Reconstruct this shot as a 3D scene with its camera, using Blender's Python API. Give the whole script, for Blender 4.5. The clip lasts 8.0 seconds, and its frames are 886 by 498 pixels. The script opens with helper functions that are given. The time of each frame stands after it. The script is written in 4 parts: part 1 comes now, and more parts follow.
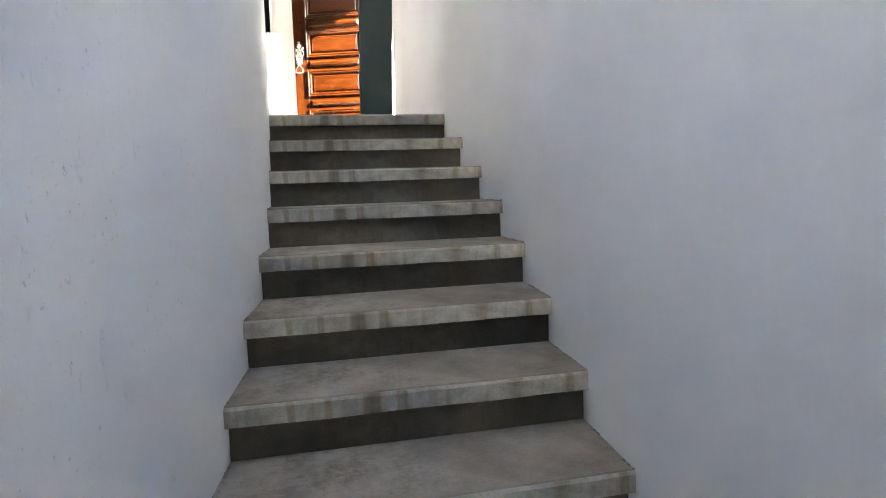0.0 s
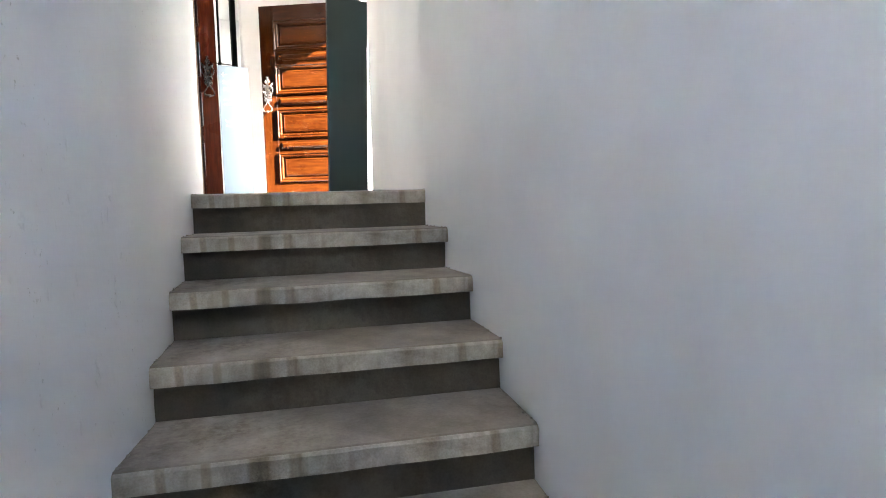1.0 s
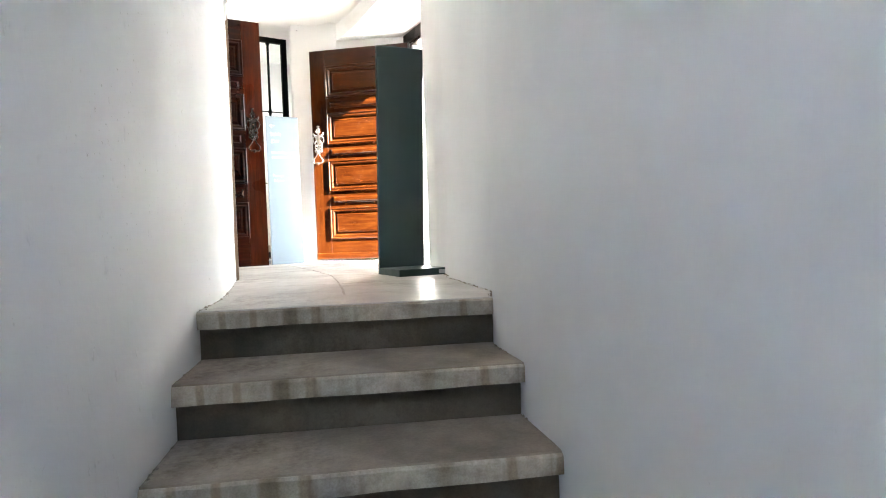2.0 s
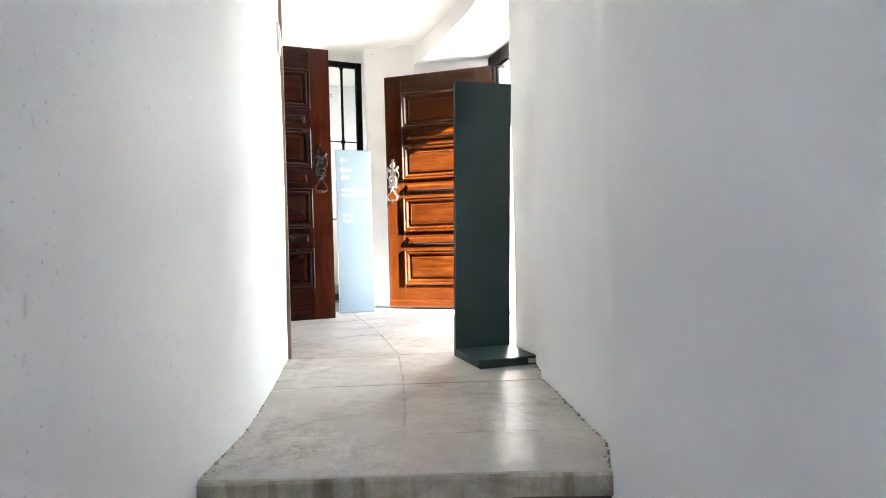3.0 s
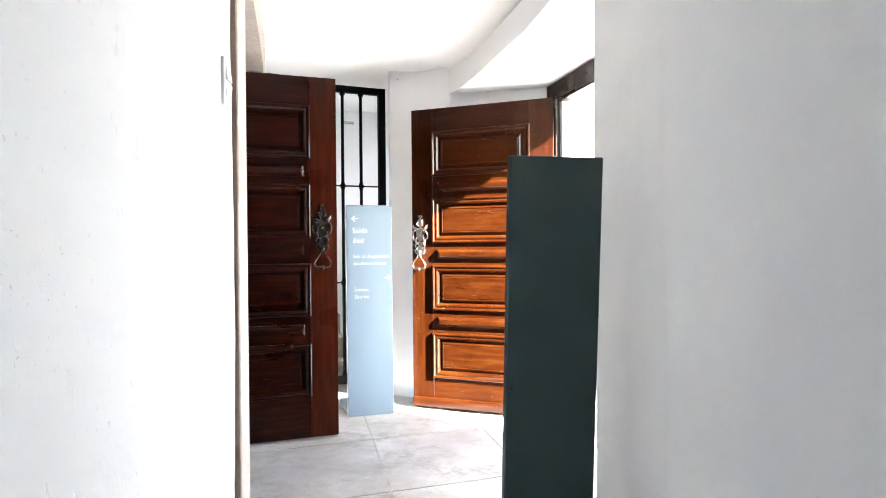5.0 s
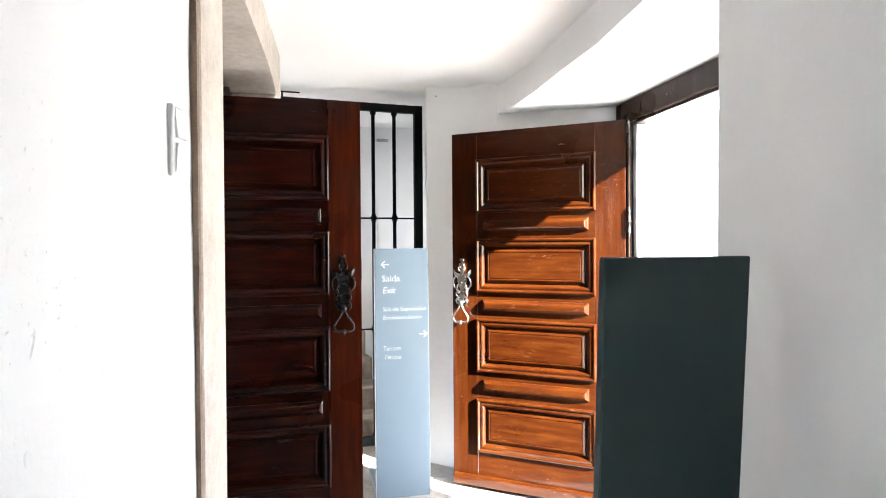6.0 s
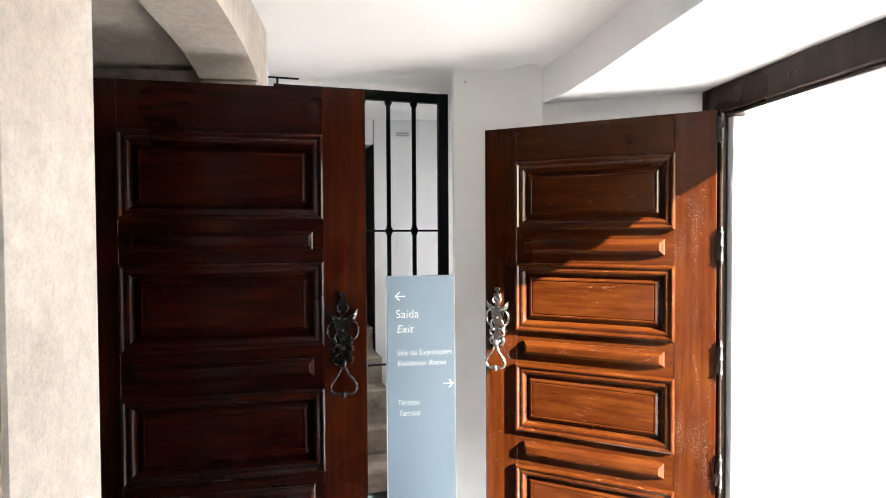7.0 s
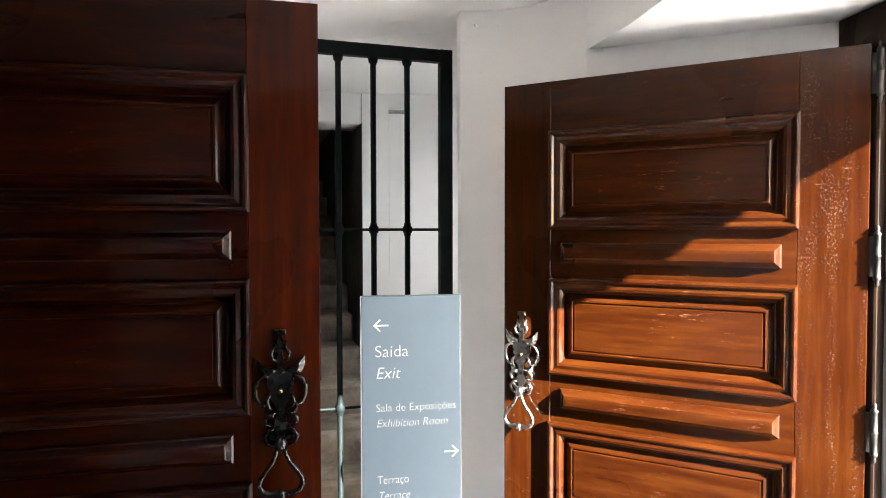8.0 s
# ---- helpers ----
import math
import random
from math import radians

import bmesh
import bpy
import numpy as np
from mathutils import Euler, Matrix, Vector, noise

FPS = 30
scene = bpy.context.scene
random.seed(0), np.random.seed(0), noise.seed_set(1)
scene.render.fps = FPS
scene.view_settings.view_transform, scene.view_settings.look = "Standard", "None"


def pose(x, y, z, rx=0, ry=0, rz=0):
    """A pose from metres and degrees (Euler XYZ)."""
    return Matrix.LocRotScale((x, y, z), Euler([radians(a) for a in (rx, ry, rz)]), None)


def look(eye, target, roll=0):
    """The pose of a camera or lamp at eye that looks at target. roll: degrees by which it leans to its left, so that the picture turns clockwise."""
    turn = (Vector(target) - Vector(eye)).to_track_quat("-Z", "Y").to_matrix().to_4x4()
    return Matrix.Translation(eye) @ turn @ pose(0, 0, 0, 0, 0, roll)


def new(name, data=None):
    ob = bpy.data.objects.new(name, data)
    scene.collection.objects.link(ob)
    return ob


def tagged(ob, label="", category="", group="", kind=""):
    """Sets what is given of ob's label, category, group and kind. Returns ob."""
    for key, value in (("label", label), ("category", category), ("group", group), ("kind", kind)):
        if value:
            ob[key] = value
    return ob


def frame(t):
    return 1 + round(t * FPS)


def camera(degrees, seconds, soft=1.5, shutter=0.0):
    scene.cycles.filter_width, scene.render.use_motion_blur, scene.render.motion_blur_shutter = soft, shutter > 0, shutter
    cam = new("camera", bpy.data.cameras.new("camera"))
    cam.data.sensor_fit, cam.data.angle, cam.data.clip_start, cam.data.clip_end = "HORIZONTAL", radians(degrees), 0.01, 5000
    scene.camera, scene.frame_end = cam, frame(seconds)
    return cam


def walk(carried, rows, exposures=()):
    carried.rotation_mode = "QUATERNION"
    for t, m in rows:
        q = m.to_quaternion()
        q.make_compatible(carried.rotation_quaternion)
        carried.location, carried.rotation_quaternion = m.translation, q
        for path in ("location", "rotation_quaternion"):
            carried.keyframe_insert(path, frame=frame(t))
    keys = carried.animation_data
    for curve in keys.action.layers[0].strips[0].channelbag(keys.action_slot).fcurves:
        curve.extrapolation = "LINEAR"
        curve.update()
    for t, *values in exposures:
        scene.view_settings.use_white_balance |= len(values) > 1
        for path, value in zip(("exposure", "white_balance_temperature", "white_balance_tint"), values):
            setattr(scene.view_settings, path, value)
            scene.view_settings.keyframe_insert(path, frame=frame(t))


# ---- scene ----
cam = camera(70.2, 8.0, soft=1.0)
PATH = [
    (0, (-0.533, -3.879, -0.46), (-0.091, -1.938, -0.652), -1.9),
    (0.5, (-0.36, -3.372, -0.287), (0.114, -1.435, -0.442), -1.8),
    (1, (-0.247, -2.972, -0.084), (0.219, -1.032, -0.22), -1.7),
    (1.5, (-0.168, -2.633, 0.09), (0.28, -0.686, 0.013), -1.7),
    (2, (-0.115, -2.292, 0.249), (0.163, -0.312, 0.194), -2.1),
    (2.2, (-0.111, -2.171, 0.332), (0.111, -0.184, 0.282), -2.0),
    (3.3, (-0.027, -1.4, 0.652), (-0.04, 0.6, 0.634), -1.3),
    (3.5, (-0.024, -1.29, 0.68), (-0.036, 0.71, 0.667), -1.1),
    (4, (-0.02, -0.968, 0.803), (-0.08, 1.031, 0.785), -0.8),
    (4.5, (-0.017, -0.654, 0.956), (-0.103, 1.344, 0.936), -0.7),
    (4.7, (-0.024, -0.533, 1.021), (-0.111, 1.465, 1.005), -0.6),
    (5.8, (-0.085, 0.19, 1.35), (-0.293, 2.179, 1.334), -0.4),
    (6, (-0.097, 0.322, 1.406), (-0.333, 2.308, 1.387), -0.4),
    (6.5, (-0.159, 0.655, 1.544), (-0.459, 2.632, 1.51), -0.2),
    (7, (-0.202, 1.067, 1.567), (-0.522, 3.04, 1.514), -0.3),
    (7.5, (-0.241, 1.513, 1.582), (-0.568, 3.486, 1.524), -0.3),
    (8, (-0.329, 1.922, 1.572), (-0.664, 3.893, 1.514), -0.1),
]
SUN, SKY, DOOR_LIGHT, YARD_LIGHT = 5.0, 0.05, 0.28, 0.115
EXPOSURES = [(0.0, 6.28, 6720, 12), (0.5, 6.1, 6570, 12), (1.0, 6.1, 6540, 12), (2.2, 5.98, 6450, 9), (3.5, 5.72, 6150, 10), (4.7, 5.6, 6000, 12), (6.5, 5.1, 6100, 12), (8.0, 4.9, 6250, 12)]
walk(cam, [(t, look(eye, target, roll)) for t, eye, target, roll in PATH], EXPOSURES)

# ---- world and sun ----
SUN_WAY = Vector((-0.82, 0.57, -0.46)).normalized()      # the way the sunlight travels
world = bpy.data.worlds.new("sky")
scene.world = world
world.use_nodes = True
wn = world.node_tree.nodes
sky = wn.new("ShaderNodeTexSky")
sky.sky_type = "NISHITA"
sky.sun_disc = False
sky.sun_elevation = math.asin(-SUN_WAY.z)
sky.sun_rotation = math.atan2(-SUN_WAY.x, -SUN_WAY.y)
wn["Background"].inputs["Strength"].default_value = SKY
world.node_tree.links.new(sky.outputs[0], wn["Background"].inputs["Color"])
sun = new("sun", bpy.data.lights.new("sun", "SUN"))
sun.data.energy = SUN
sun.data.angle = radians(0.5)
sun.data.color = (1.0, 0.95, 0.87)
sun.matrix_world = look((6, 0, 8), Vector((6, 0, 8)) + SUN_WAY)


def sky_lamp(name, eye, target, width, height, watts, colour=(0.93, 0.965, 1.0)):
    """The sky's light in an opening."""
    lamp = new(name, bpy.data.lights.new(name, "AREA"))
    lamp.data.shape = "RECTANGLE"
    lamp.data.size, lamp.data.size_y = width, height
    lamp.data.energy = watts
    lamp.data.color = colour
    lamp.matrix_world = look(eye, target)
    return lamp


sky_lamp("terrace_door_light", (0.8, 3.28, 1.0), (-0.2, 2.98, 1.0), 0.95, 1.95, DOOR_LIGHT)
# fill lamp in an unseen opening, brightens the space behind the gate
sky_lamp("yard_fill_light", (-0.69, 5.31, 1.55), (-1.7, 5.45, 1.45), 0.5, 1.0, YARD_LIGHT, (1.0, 0.98, 0.94))


# ---- materials ----
def nodes(name, rough=0.6, metal=0.0, coat=0.0, spec=0.5):
    m = bpy.data.materials.new(name)
    m.use_nodes = True
    b = m.node_tree.nodes["Principled BSDF"]
    b.inputs["Roughness"].default_value = rough
    b.inputs["Metallic"].default_value = metal
    b.inputs["Coat Weight"].default_value = coat
    b.inputs["Coat Roughness"].default_value = 0.12
    b.inputs["Specular IOR Level"].default_value = spec
    return m, m.node_tree, b


def noise_of(t, scale, detail=4.0, rough=0.55, stretch=None, turn=None):
    n = t.nodes.new("ShaderNodeTexNoise")
    n.inputs["Scale"].default_value = scale
    n.inputs["Detail"].default_value = detail
    n.inputs["Roughness"].default_value = rough
    c = t.nodes.new("ShaderNodeTexCoord")
    mp = t.nodes.new("ShaderNodeMapping")
    t.links.new(c.outputs["Object"], mp.inputs["Vector"])
    if stretch:
        mp.inputs["Scale"].default_value = stretch
    if turn:
        mp.inputs["Rotation"].default_value = turn
    t.links.new(mp.outputs[0], n.inputs["Vector"])
    return n


def ramp(t, src, stops):
    r = t.nodes.new("ShaderNodeValToRGB")
    e = r.color_ramp.elements
    while len(e) < len(stops):
        e.new(0.5)
    for k, (p, c) in zip(e, stops):
        k.position = p
        k.color = (*c, 1) if len(c) == 3 else c
    t.links.new(src, r.inputs[0])
    return r.outputs[0]


def mixed(t, fac, a, b, mode="MIX"):
    m = t.nodes.new("ShaderNodeMix")
    m.data_type = "RGBA"
    m.blend_type = mode
    for sock, v in ((m.inputs[0], fac), (m.inputs[6], a), (m.inputs[7], b)):
        if isinstance(v, (int, float)):
            sock.default_value = v
        elif isinstance(v, tuple):
            sock.default_value = (*v, 1)
        else:
            t.links.new(v, sock)
    return m.outputs[2]


def bump(t, b, src, strength, dist=0.01, after=None):
    k = t.nodes.new("ShaderNodeBump")
    k.inputs["Strength"].default_value = strength
    k.inputs["Distance"].default_value = dist
    t.links.new(src, k.inputs["Height"])
    if after is not None:
        t.links.new(after, k.inputs["Normal"])
    t.links.new(k.outputs[0], b.inputs["Normal"])
    return k.outputs[0]


def plaster(name, col=(0.8, 0.8, 0.79), dirt=0.05, scuffs=0.6, lumps=0.16, dents=0.0):
    m, t, b = nodes(name, 0.75, spec=0.25)
    big = noise_of(t, 1.3, 5)
    fine = noise_of(t, 55, 6, 0.7)
    mid = noise_of(t, 6, 6, 0.6)
    lo = tuple(c * (1 - dirt) for c in col)
    c1 = ramp(t, big.outputs[0], [(0.35, lo), (0.65, col)])
    spots = ramp(t, noise_of(t, 62, 4, 0.65).outputs[0], [(0.74 - 0.12 * scuffs, (1, 1, 1)), (0.8 - 0.12 * scuffs, (0.62, 0.6, 0.57))])
    where = ramp(t, noise_of(t, 2.6, 3, 0.5).outputs[0], [(0.47, (0, 0, 0)), (0.62, (scuffs,) * 3)])
    c2 = mixed(t, where, c1, mixed(t, 1.0, c1, spots, "MULTIPLY"))
    t.links.new(c2, b.inputs["Base Color"])
    n1 = bump(t, b, mid.outputs[0], lumps, 0.02)
    # trowel strokes and brushed-over ridges
    n1 = bump(t, b, noise_of(t, 2.4, 3, 0.5, (1, 1, 2.6), (0.5, 0, 0)).outputs[0], lumps * 1.2, 0.03, n1)
    n2 = bump(t, b, noise_of(t, 14, 5, 0.65, (1, 1, 0.35)).outputs[0], 0.07 + 0.1 * dents, 0.012, n1)
    if dents:
        # upright gouges and blisters under the paint
        pits = ramp(t, noise_of(t, 24, 3, 0.5, (1, 1, 0.5)).outputs[0], [(0.66, (1, 1, 1)), (0.73, (0.1, 0.1, 0.1))])
        area = ramp(t, noise_of(t, 1.9, 3, 0.55).outputs[0], [(0.4, (0, 0, 0)), (0.56, (1, 1, 1))])
        n2 = bump(t, b, mixed(t, area, (1.0, 1.0, 1.0), pits), dents, 0.012, n2)
        n2 = bump(t, b, mixed(t, area, (0.5, 0.5, 0.5), noise_of(t, 38, 4, 0.6, (1, 1, 0.6)).outputs[0]), dents * 0.4, 0.008, n2)
    n3 = bump(t, b, mixed(t, where, (1.0, 1.0, 1.0), spots), 0.35, 0.006, n2)
    bump(t, b, fine.outputs[0], 0.06, 0.004, n3)
    return m


def stone(name, dark, light, rough=0.75, scale=3.0, streak=0.0, bumps=0.25, random_tone=0.0, spec=0.4, stains=0.0):
    m, t, b = nodes(name, rough, spec=spec)
    big = noise_of(t, scale, 6, 0.6)
    mid = noise_of(t, scale * 7, 6, 0.65)
    col = ramp(t, big.outputs[0], [(0.3, dark), (0.7, light)])
    g = ramp(t, mid.outputs[0], [(0.25, (0.72, 0.71, 0.69)), (0.75, (1.12, 1.12, 1.12))])
    col = mixed(t, 0.8, col, g, "MULTIPLY")
    sp = ramp(t, noise_of(t, scale * 40, 3).outputs[0], [(0.3, (0.8, 0.79, 0.77)), (0.6, (1, 1, 1))])
    col = mixed(t, 0.6, col, sp, "MULTIPLY")
    if stains:
        a = ramp(t, noise_of(t, 1.7, 5, 0.7).outputs[0], [(0.46, (0, 0, 0)), (0.62, (1, 1, 1))])
        b2 = ramp(t, noise_of(t, 13, 6, 0.75).outputs[0], [(0.4, (0.5, 0.45, 0.39)), (0.56, (1, 1, 1))])
        col = mixed(t, mixed(t, 1.0, a, (stains,) * 3, "MULTIPLY"), col, mixed(t, 1.0, col, b2, "MULTIPLY"))
    if streak:
        blocks = ramp(t, noise_of(t, 4.6, 1.0, 0.4, (1, 0.02, 0.12)).outputs[0], [(0.4, (0.62, 0.57, 0.51)), (0.425, (1, 1, 1)), (0.53, (1.04, 1.04, 1.04)), (0.545, (0.72, 0.67, 0.61)), (0.6, (0.78, 0.74, 0.68)), (0.612, (1, 1, 1))])
        col = mixed(t, streak, col, blocks, "MULTIPLY")
        s = noise_of(t, 1.7, 3.0, 0.7, (2.9, 0.2, 0.45))
        sc = ramp(t, s.outputs[0], [(0.36, (0.42, 0.37, 0.32)), (0.42, (0.85, 0.83, 0.8)), (0.52, (1.0, 1.0, 1.0)), (0.56, (0.6, 0.54, 0.48)), (0.6, (0.95, 0.93, 0.9)), (0.67, (0.5, 0.45, 0.4))])
        where = ramp(t, noise_of(t, 1.1, 3, 0.6, (1.6, 1, 0.3)).outputs[0], [(0.4, (0.1, 0.1, 0.1)), (0.6, (streak * 0.8,) * 3)])
        col = mixed(t, where, col, sc, "MULTIPLY")
        grime = ramp(t, noise_of(t, 5, 6, 0.75).outputs[0], [(0.36, (0.5, 0.46, 0.41)), (0.55, (1, 1, 1))])
        col = mixed(t, 0.6, col, grime, "MULTIPLY")
    if random_tone:
        info = t.nodes.new("ShaderNodeObjectInfo")
        rc = ramp(t, info.outputs["Random"], [(0.0, (1 - random_tone,) * 3), (1.0, (1 + random_tone * 0.4,) * 3)])
        col = mixed(t, 1.0, col, rc, "MULTIPLY")
    t.links.new(col, b.inputs["Base Color"])
    rr = ramp(t, mid.outputs[0], [(0.3, (rough - 0.15,) * 3), (0.7, (min(1, rough + 0.1),) * 3)])
    t.links.new(rr, b.inputs["Roughness"])
    n1 = bump(t, b, mid.outputs[0], bumps, 0.01)
    bump(t, b, noise_of(t, scale * 45, 4).outputs[0], bumps * 0.6, 0.003, n1)
    return m


def wood(name, dark, mid_c, light, along="x", coat=0.4, flaking=0.0, worn_c=(0.13, 0.06, 0.028)):
    m, t, b = nodes(name, 0.3, coat=coat, spec=0.06)
    b.inputs["Coat Roughness"].default_value = 0.09
    st = (1.2, 9, 12) if along == "x" else (12, 9, 0.9)
    grain = noise_of(t, 3.0, 8, 0.62, st)
    fine = noise_of(t, 14, 6, 0.7, st)
    big = noise_of(t, 2.2, 3, 0.5)
    col = ramp(t, grain.outputs[0], [(0.28, dark), (0.5, mid_c), (0.74, light)])
    f = ramp(t, fine.outputs[0], [(0.3, (0.68, 0.62, 0.58)), (0.62, (1.08, 1.06, 1.04))])
    col = mixed(t, 0.4, col, f, "MULTIPLY")
    bg = ramp(t, big.outputs[0], [(0.3, (0.66, 0.6, 0.58)), (0.7, (1.15, 1.15, 1.15))])
    col = mixed(t, 0.6, col, bg, "MULTIPLY")
    scratch = noise_of(t, 42, 4, 0.8, (0.5, 2, 2.4), (0, 0.35, 0))
    patch = noise_of(t, 5, 3, 0.5)
    wear = mixed(t, 1.0, ramp(t, scratch.outputs[0], [(0.61, (0, 0, 0)), (0.66, (1, 1, 1))]), ramp(t, patch.outputs[0], [(0.5, (0, 0, 0)), (0.62, (0.8, 0.8, 0.8))]), "MULTIPLY")
    col = mixed(t, wear, col, worn_c)
    # the grain shows in the wood; the varnish over it is smoother, with a faint brushed wave
    v1 = bump(t, b, noise_of(t, 9, 3, 0.5, (1, 1, 1)).outputs[0], 0.05, 0.004)
    varnish = bump(t, b, fine.outputs[0], 0.015, 0.002, v1)
    n1 = bump(t, b, fine.outputs[0], 0.12, 0.003)
    bump(t, b, noise_of(t, 60, 4).outputs[0], 0.05, 0.002, n1)
    if flaking:
        # sun-cracked varnish: fine blisters in upright streaks
        area = ramp(t, noise_of(t, 7, 4, 0.65, (2.4, 1, 0.5)).outputs[0], [(0.5, (0, 0, 0)), (0.64, (1, 1, 1))])
        chips = ramp(t, noise_of(t, 190, 2, 0.6, (1, 1, 0.7)).outputs[0], [(0.52, (0, 0, 0)), (0.68, (1, 1, 1))])
        both = mixed(t, 1.0, area, chips, "MULTIPLY")
        # paler fleck colour also paints the sun's glints on the blisters
        col = mixed(t, mixed(t, 1.0, both, (0.3, 0.3, 0.3), "MULTIPLY"), col, (0.2, 0.14, 0.1))
        varnish = bump(t, b, both, flaking, 0.003, varnish)
    t.links.new(col, b.inputs["Base Color"])
    rr = ramp(t, big.outputs[0], [(0.3, (0.26,) * 3), (0.7, (0.32,) * 3)])
    t.links.new(rr, b.inputs["Roughness"])
    t.links.new(varnish, b.inputs["Coat Normal"])
    return m


def painted(name, col, rough=0.45, metal=0.0, var=0.12, bumps=0.05, scale=8.0, spec=0.5, wear=0.2):
    m, t, b = nodes(name, rough, metal, spec=spec)
    n = noise_of(t, scale, 5, 0.6)
    lo = tuple(c * (1 - var) for c in col)
    hi = tuple(min(1, c * (1 + var * 0.5)) for c in col)
    t.links.new(ramp(t, n.outputs[0], [(0.3, lo), (0.7, hi)]), b.inputs["Base Color"])
    r2 = ramp(t, noise_of(t, scale * 2.7, 5).outputs[0], [(0.3, (rough * (1 - wear),) * 3), (0.7, (min(1, rough * (1 + wear)),) * 3)])
    t.links.new(r2, b.inputs["Roughness"])
    bump(t, b, noise_of(t, scale * 12, 4).outputs[0], bumps, 0.003)
    return m


M_PLASTER = plaster("white_plaster", (0.8, 0.8, 0.8))
M_TROWEL = plaster("trowelled_plaster", (0.8, 0.8, 0.79), 0.07, 0.35, 0.24, 0.0)
M_WORN = plaster("scuffed_plaster", (0.8, 0.8, 0.8), 0.06, 0.8, 0.2, 0.5)
M_CEIL = plaster("ceiling_plaster", (0.84, 0.84, 0.83), 0.03, 0.3)
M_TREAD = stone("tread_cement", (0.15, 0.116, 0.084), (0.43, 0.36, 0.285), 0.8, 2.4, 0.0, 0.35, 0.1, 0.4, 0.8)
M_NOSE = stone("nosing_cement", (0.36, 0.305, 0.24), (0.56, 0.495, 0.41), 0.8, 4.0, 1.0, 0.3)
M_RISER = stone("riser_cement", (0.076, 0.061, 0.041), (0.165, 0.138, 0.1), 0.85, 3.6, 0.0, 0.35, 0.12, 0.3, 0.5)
M_SLAB = stone("floor_stone", (0.39, 0.355, 0.31), (0.65, 0.62, 0.575), 0.48, 2.6, 0.0, 0.3, 0.08, 0.5, 0.8)
M_JOINT = stone("joint_mortar", (0.36, 0.33, 0.29), (0.58, 0.55, 0.5), 0.9, 9.0, 0.0, 0.4, 0.0, 0.3, 0.6)
M_STRIP = stone("brown_mortar", (0.22, 0.145, 0.1), (0.36, 0.27, 0.2), 0.9, 8.0, 0.0, 0.5)
M_LIME = stone("limestone", (0.53, 0.47, 0.405), (0.65, 0.595, 0.535), 0.8, 4.0, 0.0, 0.25, 0.0, 0.3, 0.25)
M_OLDSTONE = stone("weathered_stone", (0.12, 0.1, 0.08), (0.42, 0.36, 0.3), 0.85, 5.0, 0.0, 0.5)
# near-black colour puts the shade of the unlit passage into the stone
M_PASSAGE = stone("unlit_stone", (0.015, 0.013, 0.011), (0.075, 0.065, 0.055), 0.9, 5.0, 0.0, 0.5)
# one mahogany in shaded and sunlit tones, the light put into the colours
SHADE_RED = ((0.0045, 0.0005, 0.0002), (0.0125, 0.0017, 0.0003), (0.034, 0.0062, 0.0008))
LIT_STILE = ((0.012, 0.0013, 0.0002), (0.03, 0.0041, 0.0004), (0.062, 0.0115, 0.001))
SUNLIT_WOOD = ((0.0125, 0.0022, 0.0004), (0.0235, 0.0054, 0.0008), (0.041, 0.0115, 0.0017))
M_WOOD = wood("shaded_mahogany_across", *SHADE_RED, coat=0.15, worn_c=(0.05, 0.018, 0.008))
M_WOODTRIM = wood("polished_mahogany_moulding", *SHADE_RED, coat=0.45, worn_c=(0.05, 0.018, 0.008))
# free-edge stile coloured lighter for daylight, hinge stile darker for shade
M_WOODV = wood("lit_mahogany_upright", *LIT_STILE, "z", coat=0.2, worn_c=(0.05, 0.018, 0.008))
M_DARKV = wood("shaded_mahogany_upright", *SHADE_RED, "z", coat=0.15, worn_c=(0.05, 0.018, 0.008))
M_SUNWOOD = wood("sunlit_mahogany_across", *SUNLIT_WOOD, coat=0.32)
M_SUNTRIM = wood("sunlit_mahogany_moulding", *SUNLIT_WOOD, coat=0.42)
M_SUNWOODV = wood("sunlit_mahogany_upright", *SUNLIT_WOOD, "z", 0.32)
M_FLAKING = wood("flaking_mahogany", *SUNLIT_WOOD, "z", 0.45, 0.28)
M_FRAME = wood("dark_frame_wood", (0.012, 0.007, 0.005), (0.022, 0.014, 0.01), (0.036, 0.024, 0.017), "z", 0.0)
# the handle iron again, its colour brightened to look sunlit on door_1
M_SUNIRON = painted("sunlit_iron", (0.22, 0.213, 0.2), 0.3, 1.0, 0.3, 0.15, 25, 0.4)
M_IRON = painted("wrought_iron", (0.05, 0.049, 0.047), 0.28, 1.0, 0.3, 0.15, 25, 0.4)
M_HINGE = painted("hinge_steel", (0.03, 0.028, 0.026), 0.4, 0.5, 0.3, 0.1, 25)
M_BRASS = painted("brass", (0.16, 0.11, 0.05), 0.4, 0.8)
M_TEAL = painted("dark_teal_coating", (0.02, 0.041, 0.039), 0.4, 0.0, 0.08, 0.04, 5)
M_SIGN = painted("blue_grey_coating", (0.165, 0.222, 0.275), 0.32, 0.0, 0.02, 0.01, 3, 0.5, 0.04)
M_WHITE = painted("white_print", (0.85, 0.86, 0.86), 0.5, 0.0, 0.02)
M_GREEN = painted("dark_green_paint", (0.0022, 0.0048, 0.0046), 0.65, 0.0, 0.2, 0.1, 12, 0.12)
M_PLASTIC = painted("white_plastic", (0.8, 0.8, 0.8), 0.35, 0.0, 0.02)
M_DARK = painted("dark_boards", (0.02, 0.017, 0.015), 0.6, 0.0, 0.3)
M_PAVING = stone("pale_paving", (0.36, 0.35, 0.33), (0.46, 0.45, 0.43), 0.85, 2.0)
